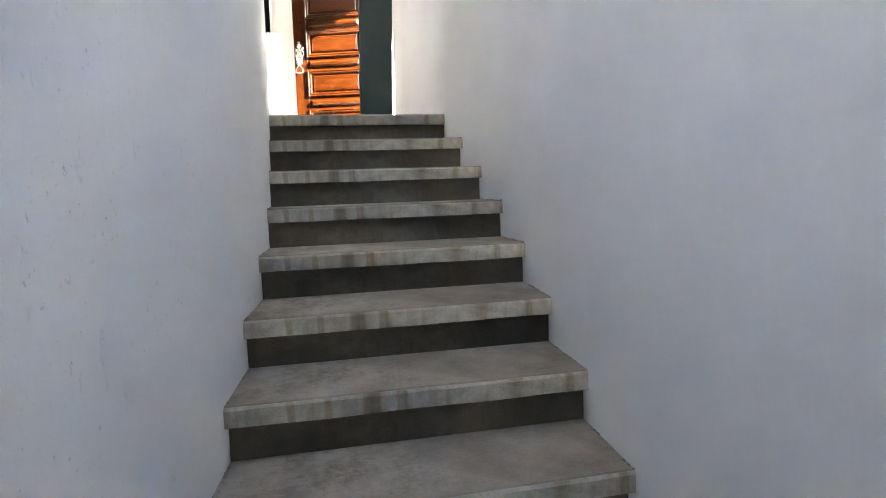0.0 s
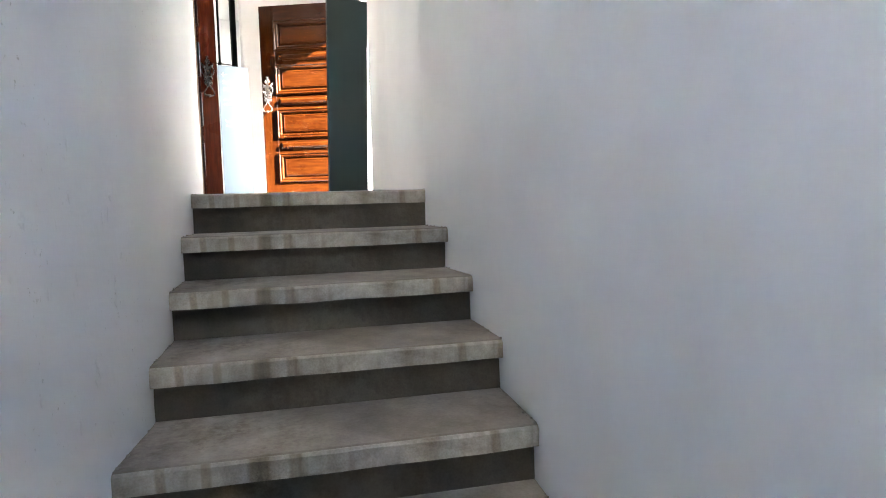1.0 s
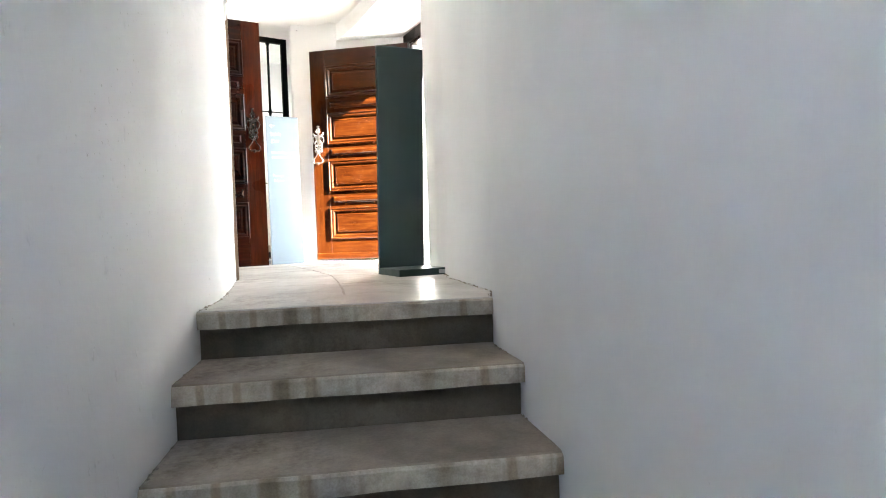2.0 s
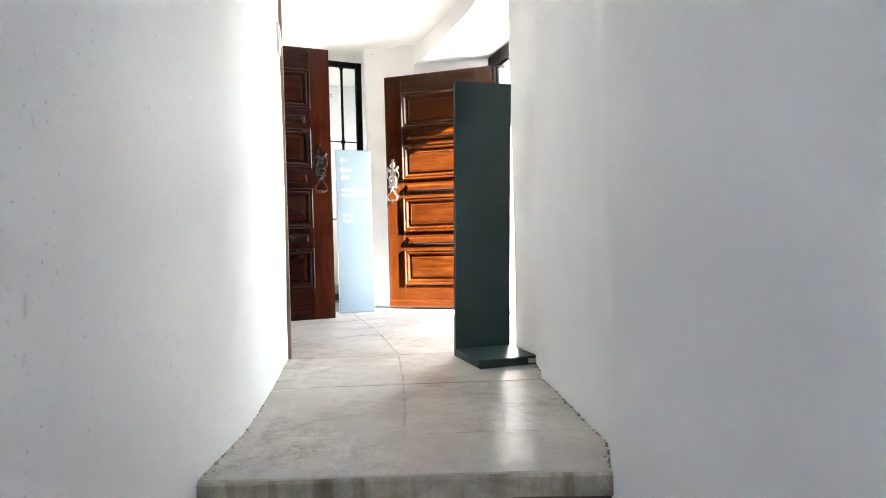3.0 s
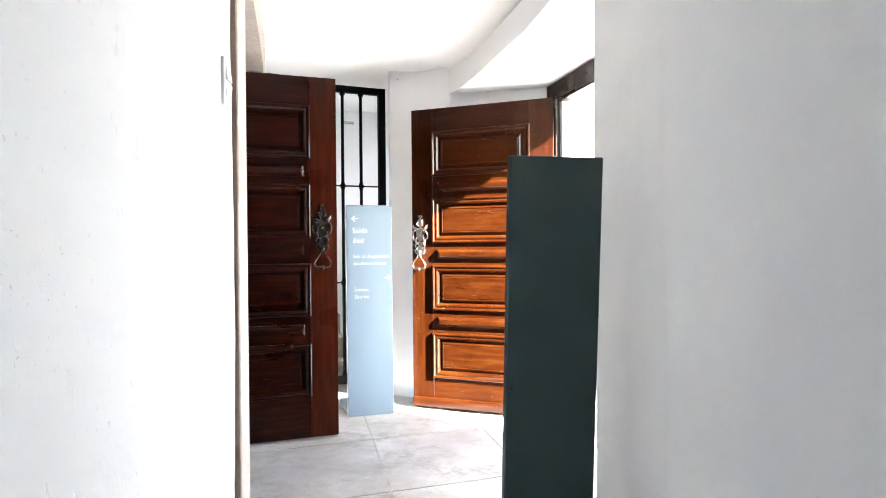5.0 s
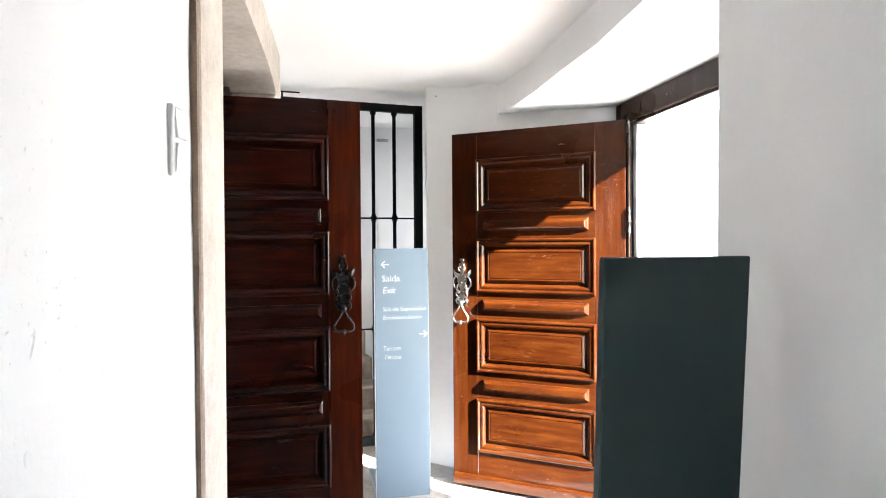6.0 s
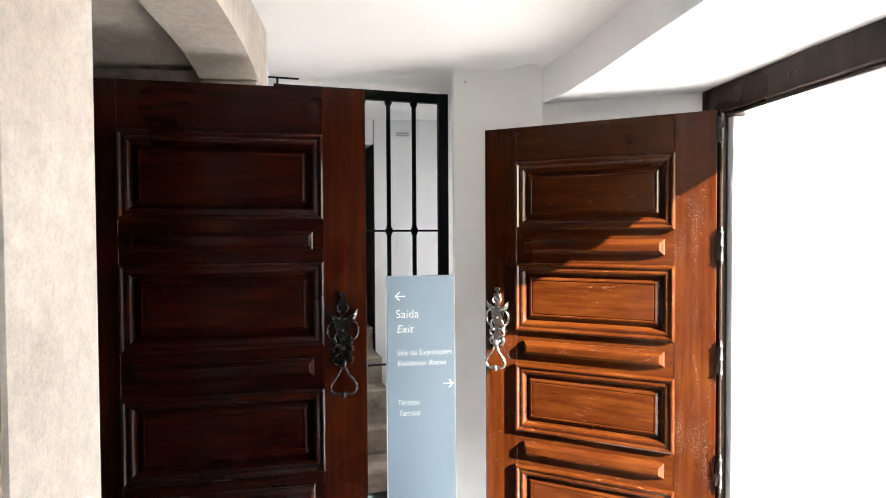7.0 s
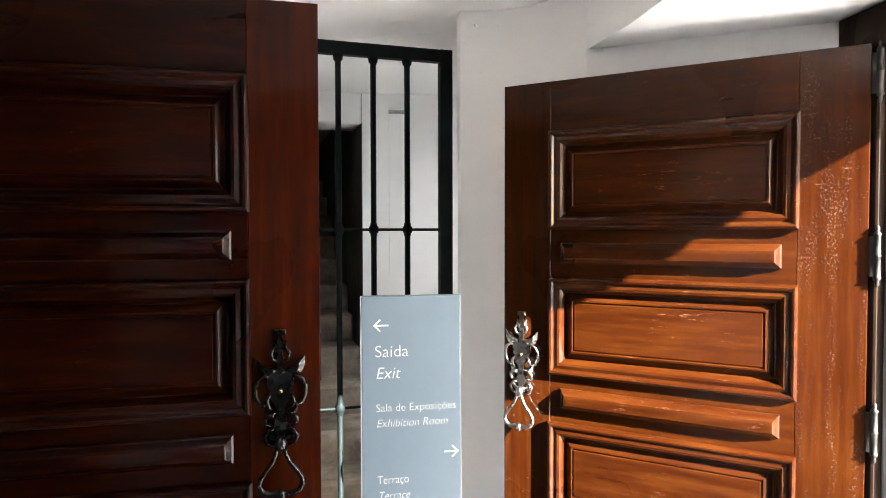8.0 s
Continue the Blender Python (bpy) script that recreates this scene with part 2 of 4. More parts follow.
M_EARTH = stone("dry_ground", (0.2, 0.2, 0.15), (0.34, 0.32, 0.26), 0.95, 0.05)
M_PALE = painted("pale_grey", (0.42, 0.42, 0.44), 0.4, 0.0, 0.05)
M_LITEDGE = painted("lit_edge_strip", (0.6, 0.64, 0.66), 0.4, 0.0, 0.03)
M_STICKER = painted("grey_sticker", (0.5, 0.5, 0.5), 0.5)


# ---- mesh helpers ----
def finish(name, bm, mat, smooth=False):
    bmesh.ops.recalc_face_normals(bm, faces=bm.faces)
    me = bpy.data.meshes.new(name)
    bm.to_mesh(me)
    bm.free()
    for p in me.polygons:
        p.use_smooth = smooth
    me.materials.append(mat)
    return new(name, me)


def part(name, bm, mat, parent, label="", smooth=False):
    ob = finish(name, bm, mat, smooth)
    ob.parent = parent
    if label:
        tagged(ob, label)
    return ob


def box_into(bm, x0, x1, y0, y1, z0, z1, bevel=0.0, seg=1):
    r = bmesh.ops.create_cube(bm, size=1.0)
    for v in r["verts"]:
        v.co = Vector(((x0 + x1) / 2 + v.co.x * (x1 - x0), (y0 + y1) / 2 + v.co.y * (y1 - y0), (z0 + z1) / 2 + v.co.z * (z1 - z0)))
    if bevel:
        es = list({e for v in r["verts"] for e in v.link_edges})
        bmesh.ops.bevel(bm, geom=es, offset=bevel, segments=seg, affect="EDGES", profile=0.5)
    return bm


def box(x0, x1, y0, y1, z0, z1, bevel=0.0, seg=1):
    return box_into(bmesh.new(), x0, x1, y0, y1, z0, z1, bevel, seg)


def prism(points, z0, z1, bevel=0.0):
    """A plan outline raised from z0 to z1."""
    bm = bmesh.new()
    lo = [bm.verts.new((x, y, z0)) for x, y in points]
    hi = [bm.verts.new((x, y, z1)) for x, y in points]
    bm.faces.new(lo)
    bm.faces.new(hi)
    for i in range(len(points)):
        j = (i + 1) % len(points)
        bm.faces.new((lo[i], lo[j], hi[j], hi[i]))
    if bevel:
        bmesh.ops.bevel(bm, geom=list(bm.edges), offset=bevel, segments=1, affect="EDGES")
    return bm


def tube_into(bm, pts, r, seg=8, closed=False):
    """A round bar along points; r is one radius or one for each point."""
    pts = [Vector(p) for p in pts]
    n = len(pts)
    rings = []
    up = None
    for i, p in enumerate(pts):
        a = pts[(i - 1) % n] if (closed or i > 0) else p
        b = pts[(i + 1) % n] if (closed or i < n - 1) else p
        d = (b - a).normalized()
        if up is None:
            up = d.orthogonal().normalized()
        up = (up - d * up.dot(d)).normalized()
        side = d.cross(up)
        rad = r[i] if isinstance(r, (list, tuple)) else r
        rings.append([bm.verts.new(p + (up * math.cos(k * math.tau / seg) + side * math.sin(k * math.tau / seg)) * rad) for k in range(seg)])
    for i in range(n if closed else n - 1):
        a, b = rings[i], rings[(i + 1) % n]
        for k in range(seg):
            bm.faces.new((a[k], a[(k + 1) % seg], b[(k + 1) % seg], b[k]))
    if not closed:
        bm.faces.new(rings[0])
        bm.faces.new(rings[-1])
    return bm


def lathe_into(bm, at, profile, seg=12):
    """Rings of (height, radius) round the upright axis at a place."""
    return tube_into(bm, [(at[0], at[1], at[2] + h) for h, _ in profile], [r for _, r in profile], seg)


def thing(name, m, label, category, group="", kind=""):
    ob = new(name)
    ob.empty_display_size = 0.1
    ob.matrix_world = m
    return tagged(ob, label, category, group, kind)


def local(origin, xdir, z=0.0):
    """A pose whose x axis runs along a plan direction."""
    d = Vector((xdir[0], xdir[1], 0)).normalized()
    return Matrix.Translation((origin[0], origin[1], z)) @ Matrix.Rotation(math.atan2(d.y, d.x), 4, "Z")


def resample(pts, step, round_it=True):
    """Even points along a plan line, softened at its bends."""
    pts = [Vector(p) for p in pts]
    out = []
    for a, b in zip(pts, pts[1:]):
        n = max(1, round((b - a).length / step))
        out += [a.lerp(b, i / n) for i in range(n)]
    out.append(pts[-1])
    if round_it:
        for _ in range(1):
            out = [out[0]] + [(out[i - 1] + out[i] * 2 + out[i + 1]) / 4 for i in range(1, len(out) - 1)] + [out[-1]]
    return out


def wall_strip(name, pts, z0, z1, thick, mat, label, step=0.05, uneven=0.007, soft=True, category="wall"):
    """A plastered wall along a plan line; its thickness goes to the line's left where thick is positive."""
    line = resample(pts, step, soft)
    nz = max(2, round((z1 - z0) / 0.07))
    bm = bmesh.new()
    grid = []
    back = []
    for i, p in enumerate(line):
        d = (line[min(i + 1, len(line) - 1)] - line[max(i - 1, 0)]).normalized()
        nrm = Vector((-d.y, d.x))
        col = []
        for k in range(nz + 1):
            z = z0 + (z1 - z0) * k / nz
            q = noise.noise(Vector((p.x * 2.1, p.y * 2.1, z * 1.7))) * uneven + noise.noise(Vector((p.x * 9, p.y * 9, z * 7))) * uneven * 0.3
            col.append(bm.verts.new((p.x + nrm.x * q, p.y + nrm.y * q, z)))
        grid.append(col)
        o = p + nrm * thick
        back.append((bm.verts.new((o.x, o.y, z0)), bm.verts.new((o.x, o.y, z1))))
    for i in range(len(line) - 1):
        for k in range(nz):
            bm.faces.new((grid[i][k], grid[i + 1][k], grid[i + 1][k + 1], grid[i][k + 1]))
        bm.faces.new((back[i][0], back[i + 1][0], back[i + 1][1], back[i][1]))
        bm.faces.new((grid[i][0], grid[i + 1][0], back[i + 1][0], back[i][0]))
        bm.faces.new((grid[i][nz], grid[i + 1][nz], back[i + 1][1], back[i][1]))
    for i in (0, len(line) - 1):
        bm.faces.new([*grid[i], back[i][1], back[i][0]])
    ob = finish(name, bm, mat, True)
    me = ob.data
    me.set_sharp_from_angle(angle=radians(35))
    return tagged(ob, label, category, kind="structure")


# ---- the large structure ----
RISE = 0.175
CEIL = 2.42
FD = Vector((0.29, -0.957)).normalized()        # along the terrace door's frame
FM = Vector((0.957, 0.29)).normalized()         # from that frame outwards
F0 = Vector((0.445, 3.77))                      # the frame's far end
FLEN = 1.16
FN = F0 + FD * FLEN
TIP = Vector((-0.213, 4.038))
R_END = Vector((0.378, 1.892))

LEFT_LINE = [(-1.12, -5.0), (-0.97, -3.6), (-0.85, -2.8), (-0.763, -2.07), (-0.726, -1.72), (-0.691, -1.35), (-0.666, -1.02),
             (-0.66, -0.6), (-0.668, 0.0), (-0.672, 0.364), (-0.694, 0.6), (-0.729, 0.92), (-0.839, 1.734)]
RIGHT_LINE = [(0.02, -5.0), (0.16, -3.6), (0.27, -2.8), (0.338, -2.07), (0.369, -1.72), (0.4, -1.35), (0.413, -1.02), (0.416, -0.68),
              (0.403, -0.36), (0.385, 0.0), (0.43, 0.2), (0.412, 0.6), (0.396, 0.87), (0.382, 1.1), (0.405, 1.16),
              (0.412, 1.7), (0.378, 1.892)]
wall_strip("wall_left", LEFT_LINE, -2.4, 2.7, 0.35, M_WORN, "uneven white plastered stair wall with small scuffs")
wall_strip("wall_right", RIGHT_LINE, -2.4, 2.7, -0.3, M_TROWEL, "uneven white plastered stair wall with soft bends")
wall_strip("wall_behind", [(0.4, -4.9), (-1.5, -4.9)], -2.4, 2.7, 0.2, M_PLASTER, "plain white plastered wall below the stair")
# the splayed reveals of the terrace door
wall_strip("wall_reveal_near", [tuple(R_END), (FN.x + 0.02, FN.y - 0.02)], -0.05, 2.17, -0.3, M_PLASTER, "white plastered splayed door reveal", soft=False)
wall_strip("wall_reveal_far", [tuple(F0 + Vector((0.0, 0.01))), tuple(TIP)], -0.05, 2.16, -0.4, M_PLASTER, "white plastered splayed door reveal", soft=False)
wall_strip("wall_far", [tuple(TIP), (-0.51, 4.235), (-0.667, 4.31), (-0.70, 4.45), (-0.728, 4.9), (-0.71, 5.02)], -0.05, 2.7, -0.3, M_PLASTER,
           "white plastered wall between gate and terrace door", soft=False)
# an unseen opening beside the gate's far side, added to let light in
for name, line, z0, z1 in (("wall_yard_end", [(-0.615, 5.6), (-0.5, 6.4)], -0.05, 2.7), ("wall_yard_sill", [(-0.709, 5.025), (-0.616, 5.595)], -0.05, 1.0), ("wall_yard_lintel", [(-0.709, 5.025), (-0.616, 5.595)], 2.1, 2.7)):
    wall_strip(name, line, z0, z1, -0.3, M_PLASTER, "white plastered wall round an added, unseen opening", soft=False)
# masonry over the terrace door: its underside is the bright soffit
SOFFIT_EDGE = [tuple(TIP), (-0.11, 3.81), (0.0, 3.48), (0.115, 3.08), (0.205, 2.79), (0.295, 2.37), (0.372, 1.93), (0.4, 1.7)]
over_door = prism([tuple(TIP), tuple(F0 + FM * 0.06), tuple(FN + FM * 0.06), (0.42, 1.9), *SOFFIT_EDGE[6:0:-1]], 2.16, 2.7)
for v in over_door.verts:
    if v.co.z < 2.5 and (v.co.xy - F0).dot(FM) > 0.03 and v.co.y > 2.0:
        v.co.z = 2.127                          # the soffit falls a little towards the frame
tagged(finish("wall_over_door", over_door, M_PLASTER),
       "white plastered soffit and wall over the terrace door", "wall", kind="structure")


def outer_block(name, a0, a1, o0, o1, z0, z1):
    bm = prism([tuple(F0 + FD * a + FM * o) for a, o in ((a0, o0), (a1, o0), (a1, o1), (a0, o1))], z0, z1, 0.008)
    return tagged(finish(name, bm, M_PLASTER), "white rendered outer wall round the terrace door", "wall", kind="structure")


outer_block("wall_outer_far", -1.75, 0.03, 0.07, 0.5, -0.05, 3.2)
outer_block("wall_outer_near", 1.12, 7.5, 0.07, 0.26, -3.0, 3.2)
outer_block("wall_outer_lintel", 0.034, 1.116, 0.086, 0.5, 2.175, 3.2)

# arched doorway in the other wall
LC = Vector((-0.879, 1.938))
LJ = Vector((-1.304, 3.39))
LD = (LJ - LC).normalized()
LM = Vector((-LD.y, LD.x))                      # into that wall
LW = (LJ - LC).length


def wall_point(u, o):
    return LC + LD * u + LM * o


def left_block(name, u0, u1, o0, o1, z0, z1, mat, label, category="wall", bevel=0.006):
    bm = prism([tuple(wall_point(u, o)) for u, o in ((u0, o0), (u1, o0), (u1, o1), (u0, o1))], z0, z1, bevel)
    return tagged(finish(name, bm, mat), label, category, kind="structure")


def arch_z(u):
    s = abs(2 * u / LW - 1)
    return 2.165 + 0.055 * (1 - s ** 3.5)


def stone_arch():
    """Two jambs and a flat arch of pale stone round the doorway."""
    root = thing("stone_doorway", Matrix(), "pale limestone door surround with a flat arch", "doorway", kind="structure")
    for u0, u1, who in ((-0.246, 0.0, "jamb"), (LW, LW + 0.235, "jamb")):
        p = [tuple(wall_point(u, o)) for u, o in ((u0, 0.01 if u0 < 0 else 0.0), (u1, 0.0), (u1, 0.22), (u0, 0.22))]
        part(who, prism(p, 0.0, 2.163, 0.008), M_LIME, root)
    bm = bmesh.new()
    n = 28
    rows = []
    for i in range(n + 1):
        u = LW * i / n
        lo = arch_z(u)
        hi = 2.43 + 0.02 * (1 - abs(2 * u / LW - 1) ** 2)
        rows.append([bm.verts.new((*wall_point(u, o), z)) for o, z in ((0.0, lo), (0.22, lo), (0.22, hi), (0.0, hi))])
    for a, b in zip(rows, rows[1:]):
        for k in range(4):
            bm.faces.new((a[k], a[(k + 1) % 4], b[(k + 1) % 4], b[k]))
    bm.faces.new(rows[0])
    bm.faces.new(rows[-1])
    part("arch", bm, M_LIME, root)
    for u0, u1 in ((-0.235, 0.0), (LW, LW + 0.235)):
        p = [tuple(wall_point(u, o)) for u, o in ((u0, 0.0), (u1, 0.0), (u1, 0.22), (u0, 0.22))]
        part("springer", prism(p, 2.167, 2.44, 0.008), M_LIME, root)
    # the vault of the recess behind the arch
    bm = bmesh.new()
    rows = []
    for i in range(n + 1):
        u = -0.12 + (LW + 0.2) * i / n
        s = abs(2 * i / n - 1)
        lo = 2.2 + 0.12 * (1 - s ** 2.2)
        rows.append([bm.verts.new((*wall_point(u, o), z)) for o, z in ((0.222, lo), (1.39, lo), (1.39, 2.5), (0.222, 2.5))])
    for a, b in zip(rows, rows[1:]):
        for k in range(4):
            bm.faces.new((a[k], a[(k + 1) % 4], b[(k + 1) % 4], b[k]))
    bm.faces.new(rows[0])
    bm.faces.new(rows[-1])
    part("vault", bm, M_LIME, root)
    # rough strip of bare mortar along the near jamb
    p = [tuple(wall_point(u, o)) for u, o in ((-0.266, 0.0135), (-0.2465, 0.0125), (-0.2465, 0.1), (-0.266, 0.1))]
    part("mortar_strip", prism(p, 0.0, 2.44), M_STRIP, root, "rough brown mortar joint")
    return root


stone_arch()
left_block("wall_over_arch", -0.25, LW + 0.25, 0.0, 0.34, 2.45, 2.7, M_PLASTER, "white plastered wall above the arch")
wall_strip("wall_left_far", [tuple(wall_point(LW + 0.237, 0.0)), (-1.615, 4.1), (-1.66, 4.3), (-1.72, 4.9)], -0.05, 2.7, 0.3, M_PLASTER,
           "white plastered wall beside the iron gate", soft=False)
# vestibule behind the arch
wall_strip("wall_vestibule_far", [tuple(wall_point(LW + 0.02, 0.224)), tuple(wall_point(LW - 0.05, 1.5))], -0.05, 2.197, -0.25, M_OLDSTONE, "bare old stone vestibule wall", soft=False)
# unseen walls, coloured dark to keep bounce and reflections off door_2
wall_strip("wall_vestibule_back", [tuple(wall_point(LW + 0.2, 1.4)), tuple(wall_point(-0.6, 1.4))], -0.05, 2.7, -0.25, M_PASSAGE, "unseen stone vestibule wall coloured dark as if unlit", soft=False)
wall_strip("wall_vestibule_near", [tuple(wall_point(-0.12, 1.5)), tuple(wall_point(-0.12, 0.3))], -0.05, 2.7, -0.25, M_PASSAGE, "unseen stone vestibule wall coloured dark as if unlit", soft=False)


def ceiling_mesh():
    def gap(p, line):
        """Distance from a plan line, nothing behind it."""
        best = 9.0
        for a, b in zip(line, line[1:]):
            a, b = Vector(a), Vector(b)
            d = b - a
            t = min(1.0, max(0.0, (p - a).dot(d) / d.length_squared))
            q = p - (a + d * t)
            if q.length < abs(best):
                best = q.length if d.x * q.y - d.y * q.x < 0 else -q.length
        return max(0.0, best)

    soffit_line = SOFFIT_EDGE
    far_line = [(-0.667, 4.31), (-0.51, 4.235), tuple(TIP)]
    bm = bmesh.new()
    xs = np.concatenate([np.arange(-3.7, -0.9, 0.1), np.arange(-0.9, 0.6, 0.025), np.arange(0.6, 1.4, 0.1)])
    ys = np.concatenate([np.arange(-5.3, 1.4, 0.1), np.arange(1.4, 5.0, 0.035), np.arange(5.0, 8.6, 0.1)])
    vs = []
    for x in xs:
        row = []
        for y in ys:
            z = CEIL
            if y > 1.4:
                p = Vector((x, y))
                fade = min(1.0, (y - 1.4) / 0.6)
                drop = 0.0
                for line, rad, deep in ((soffit_line, 0.4, 0.1), (far_line, 0.35, 0.07)):
                    t = gap(p, line) / rad
                    if t < 1:
                        drop = max(drop, deep * (1 - t) ** 2.3)
                gate = min(1.0, max(0.0, (p.x + 0.75) / 0.35))
                z -= fade * drop * gate
            z += 0.012 * noise.noise(Vector((x * 1.4, y * 1.4, 0)))
            row.append(bm.verts.new((x, y, z)))
        vs.append(row)
    for i in range(len(xs) - 1):
        for j in range(len(ys) - 1):
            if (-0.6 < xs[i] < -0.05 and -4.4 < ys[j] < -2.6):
                continue                        # unseen opening, added to let sky light onto the stair
            bm.faces.new((vs[i][j], vs[i + 1][j], vs[i + 1][j + 1], vs[i][j + 1]))
    r = bmesh.ops.extrude_face_region(bm, geom=list(bm.faces))
    for g in r["geom"]:
        if isinstance(g, bmesh.types.BMVert):
            g.co.z = 2.8
    return finish("ceiling", bm, M_CEIL, True)


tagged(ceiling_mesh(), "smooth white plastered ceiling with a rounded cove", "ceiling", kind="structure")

# terrace and ground outside
tagged(finish("terrace", prism([tuple(F0 + FD * a + FM * o) for a, o in ((-9, 0.1), (9, 0.1), (9, 6.5), (-9, 6.5))], -0.3, -0.04), M_PAVING),
       "sunlit pale paved terrace", "terrace", kind="structure")
parapet = thing("parapet", Matrix(), "low white rendered terrace parapet with a coping", "parapet", kind="structure")
part("wall", prism([tuple(F0 + FD * a + FM * o) for a, o in ((-9, 4.2), (9, 4.2), (9, 4.42), (-9, 4.42))], -0.04, 0.78), M_PLASTER, parapet)
part("coping", prism([tuple(F0 + FD * a + FM * o) for a, o in ((-9, 4.17), (9, 4.17), (9, 4.45), (-9, 4.45))], 0.784, 0.85, 0.01), M_LIME, parapet, "pale stone coping")
bm = bmesh.new()
bmesh.ops.create_grid(bm, x_segments=40, y_segments=40, size=2500)
for v in bm.verts:
    v.co.z = -6.0
tagged(finish("ground", bm, M_EARTH), "dry open ground reaching the horizon", "ground", kind="structure")

# ---- stair ----
def line_x(line, y):
    for (x0, y0), (x1, y1) in zip(line, line[1:]):
        if y0 <= y <= y1:
            return x0 + (x1 - x0) * (y - y0) / (y1 - y0)
    return line[0][0] if y < line[0][1] else line[-1][0]


NOSE_Y = [0.0, -0.357, -0.68, -1.023, -1.353, -1.718, -2.069, -2.41, -2.75, -3.09, -3.43, -3.77, -4.11]


def stair_step(k):
    """One step: a cement slab with a stained front edge, and the riser under it."""
    y = NOSE_Y[k]
    z = -k * RISE
    yb = (NOSE_Y[k - 1] + 0.05) if k else 0.342
    xa, xb = line_x(LEFT_LINE, y), line_x(RIGHT_LINE, y)
    xa2, xb2 = line_x(LEFT_LINE, yb), line_x(RIGHT_LINE, yb)
    root = thing("stair_step", Matrix.Translation((0, y, z)), "worn grey cement stair step with a stained front edge", "step", "steps of the stair", "structure")

    def slab(y0, y1, xs0, xs1, z0, z1, wob):
        n = 26
        b = bmesh.new()
        rows = []
        for i in range(n + 1):
            f = i / n
            x0 = xs0[0] + (xs0[1] - xs0[0]) * f
            x1 = xs1[0] + (xs1[1] - xs1[0]) * f
            j = [noise.noise(Vector((x0 * 6, k * 7.3 + q, 1.7))) * wob for q in range(4)]
            c = 0.006 + 0.004 * abs(noise.noise(Vector((x0 * 15, k * 3.1, 0))))
            rows.append([b.verts.new(v) for v in ((x0, y0 + j[0], z0 + j[1]), (x0, y0 + j[0], z1 - c), (x0, y0 + c + j[0], z1 + j[2] * 0.4), (x1, y1, z1 + j[2] * 0.4), (x1, y1, z0))])
        for p, q in zip(rows, rows[1:]):
            for m in range(5):
                b.faces.new((p[m], p[(m + 1) % 5], q[(m + 1) % 5], q[m]))
        b.faces.new(rows[0])
        b.faces.new(rows[-1])
        return b

    e = 0.012
    part("tread", slab(0.0, yb - y, (xa - e, xb + e), (xa2 - e, xb2 + e), -0.06, 0.0, 0.002), M_TREAD if k else M_SLAB, root)
    part("nosing", slab(-0.007, 0.004, (xa - e - 0.004, xb + e + 0.002), (xa - e - 0.004, xb + e + 0.002), -0.062, -0.004, 0.0035), M_NOSE, root, "pale cement edge with brown drip stains")
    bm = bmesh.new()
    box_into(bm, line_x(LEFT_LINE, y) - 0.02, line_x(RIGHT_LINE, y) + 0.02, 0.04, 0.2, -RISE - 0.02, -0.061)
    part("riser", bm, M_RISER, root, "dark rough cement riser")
    return root


for k in range(12):
    stair_step(k)
tagged(finish("floor_lower", box(-1.6, 0.6, -5.1, -3.65, -2.3, -12 * RISE), M_TREAD), "grey cement floor at the stair foot", "floor", kind="structure")

# ---- landing floor ----
tagged(finish("floor", prism([(-3.2, 0.3), (0.5, 0.3), (0.5, 1.9), (F0 + FD * 1.3 + FM * 0.4)[:], (F0 + FD * -0.1 + FM * 0.5)[:], (0.2, 6.5), (-3.2, 6.5)], -0.2, -0.005), M_JOINT),
       "mortar bed of the landing floor", "floor", kind="structure")
FLOOR = bpy.data.objects["floor"]
SEAM = [(-0.162, 0.345), (-0.199, 1.03), (-0.263, 1.72), (-0.431, 2.485), (-0.64, 3.25), (-0.84, 3.95), (-1.02, 4.65), (-1.25, 5.5), (-1.45, 6.3)]


COURSE = [0.0, 0.04, 0.08, 0.4, 0.42, 0.42, 0.4, 0.4, 0.4]   # slope of each cross joint


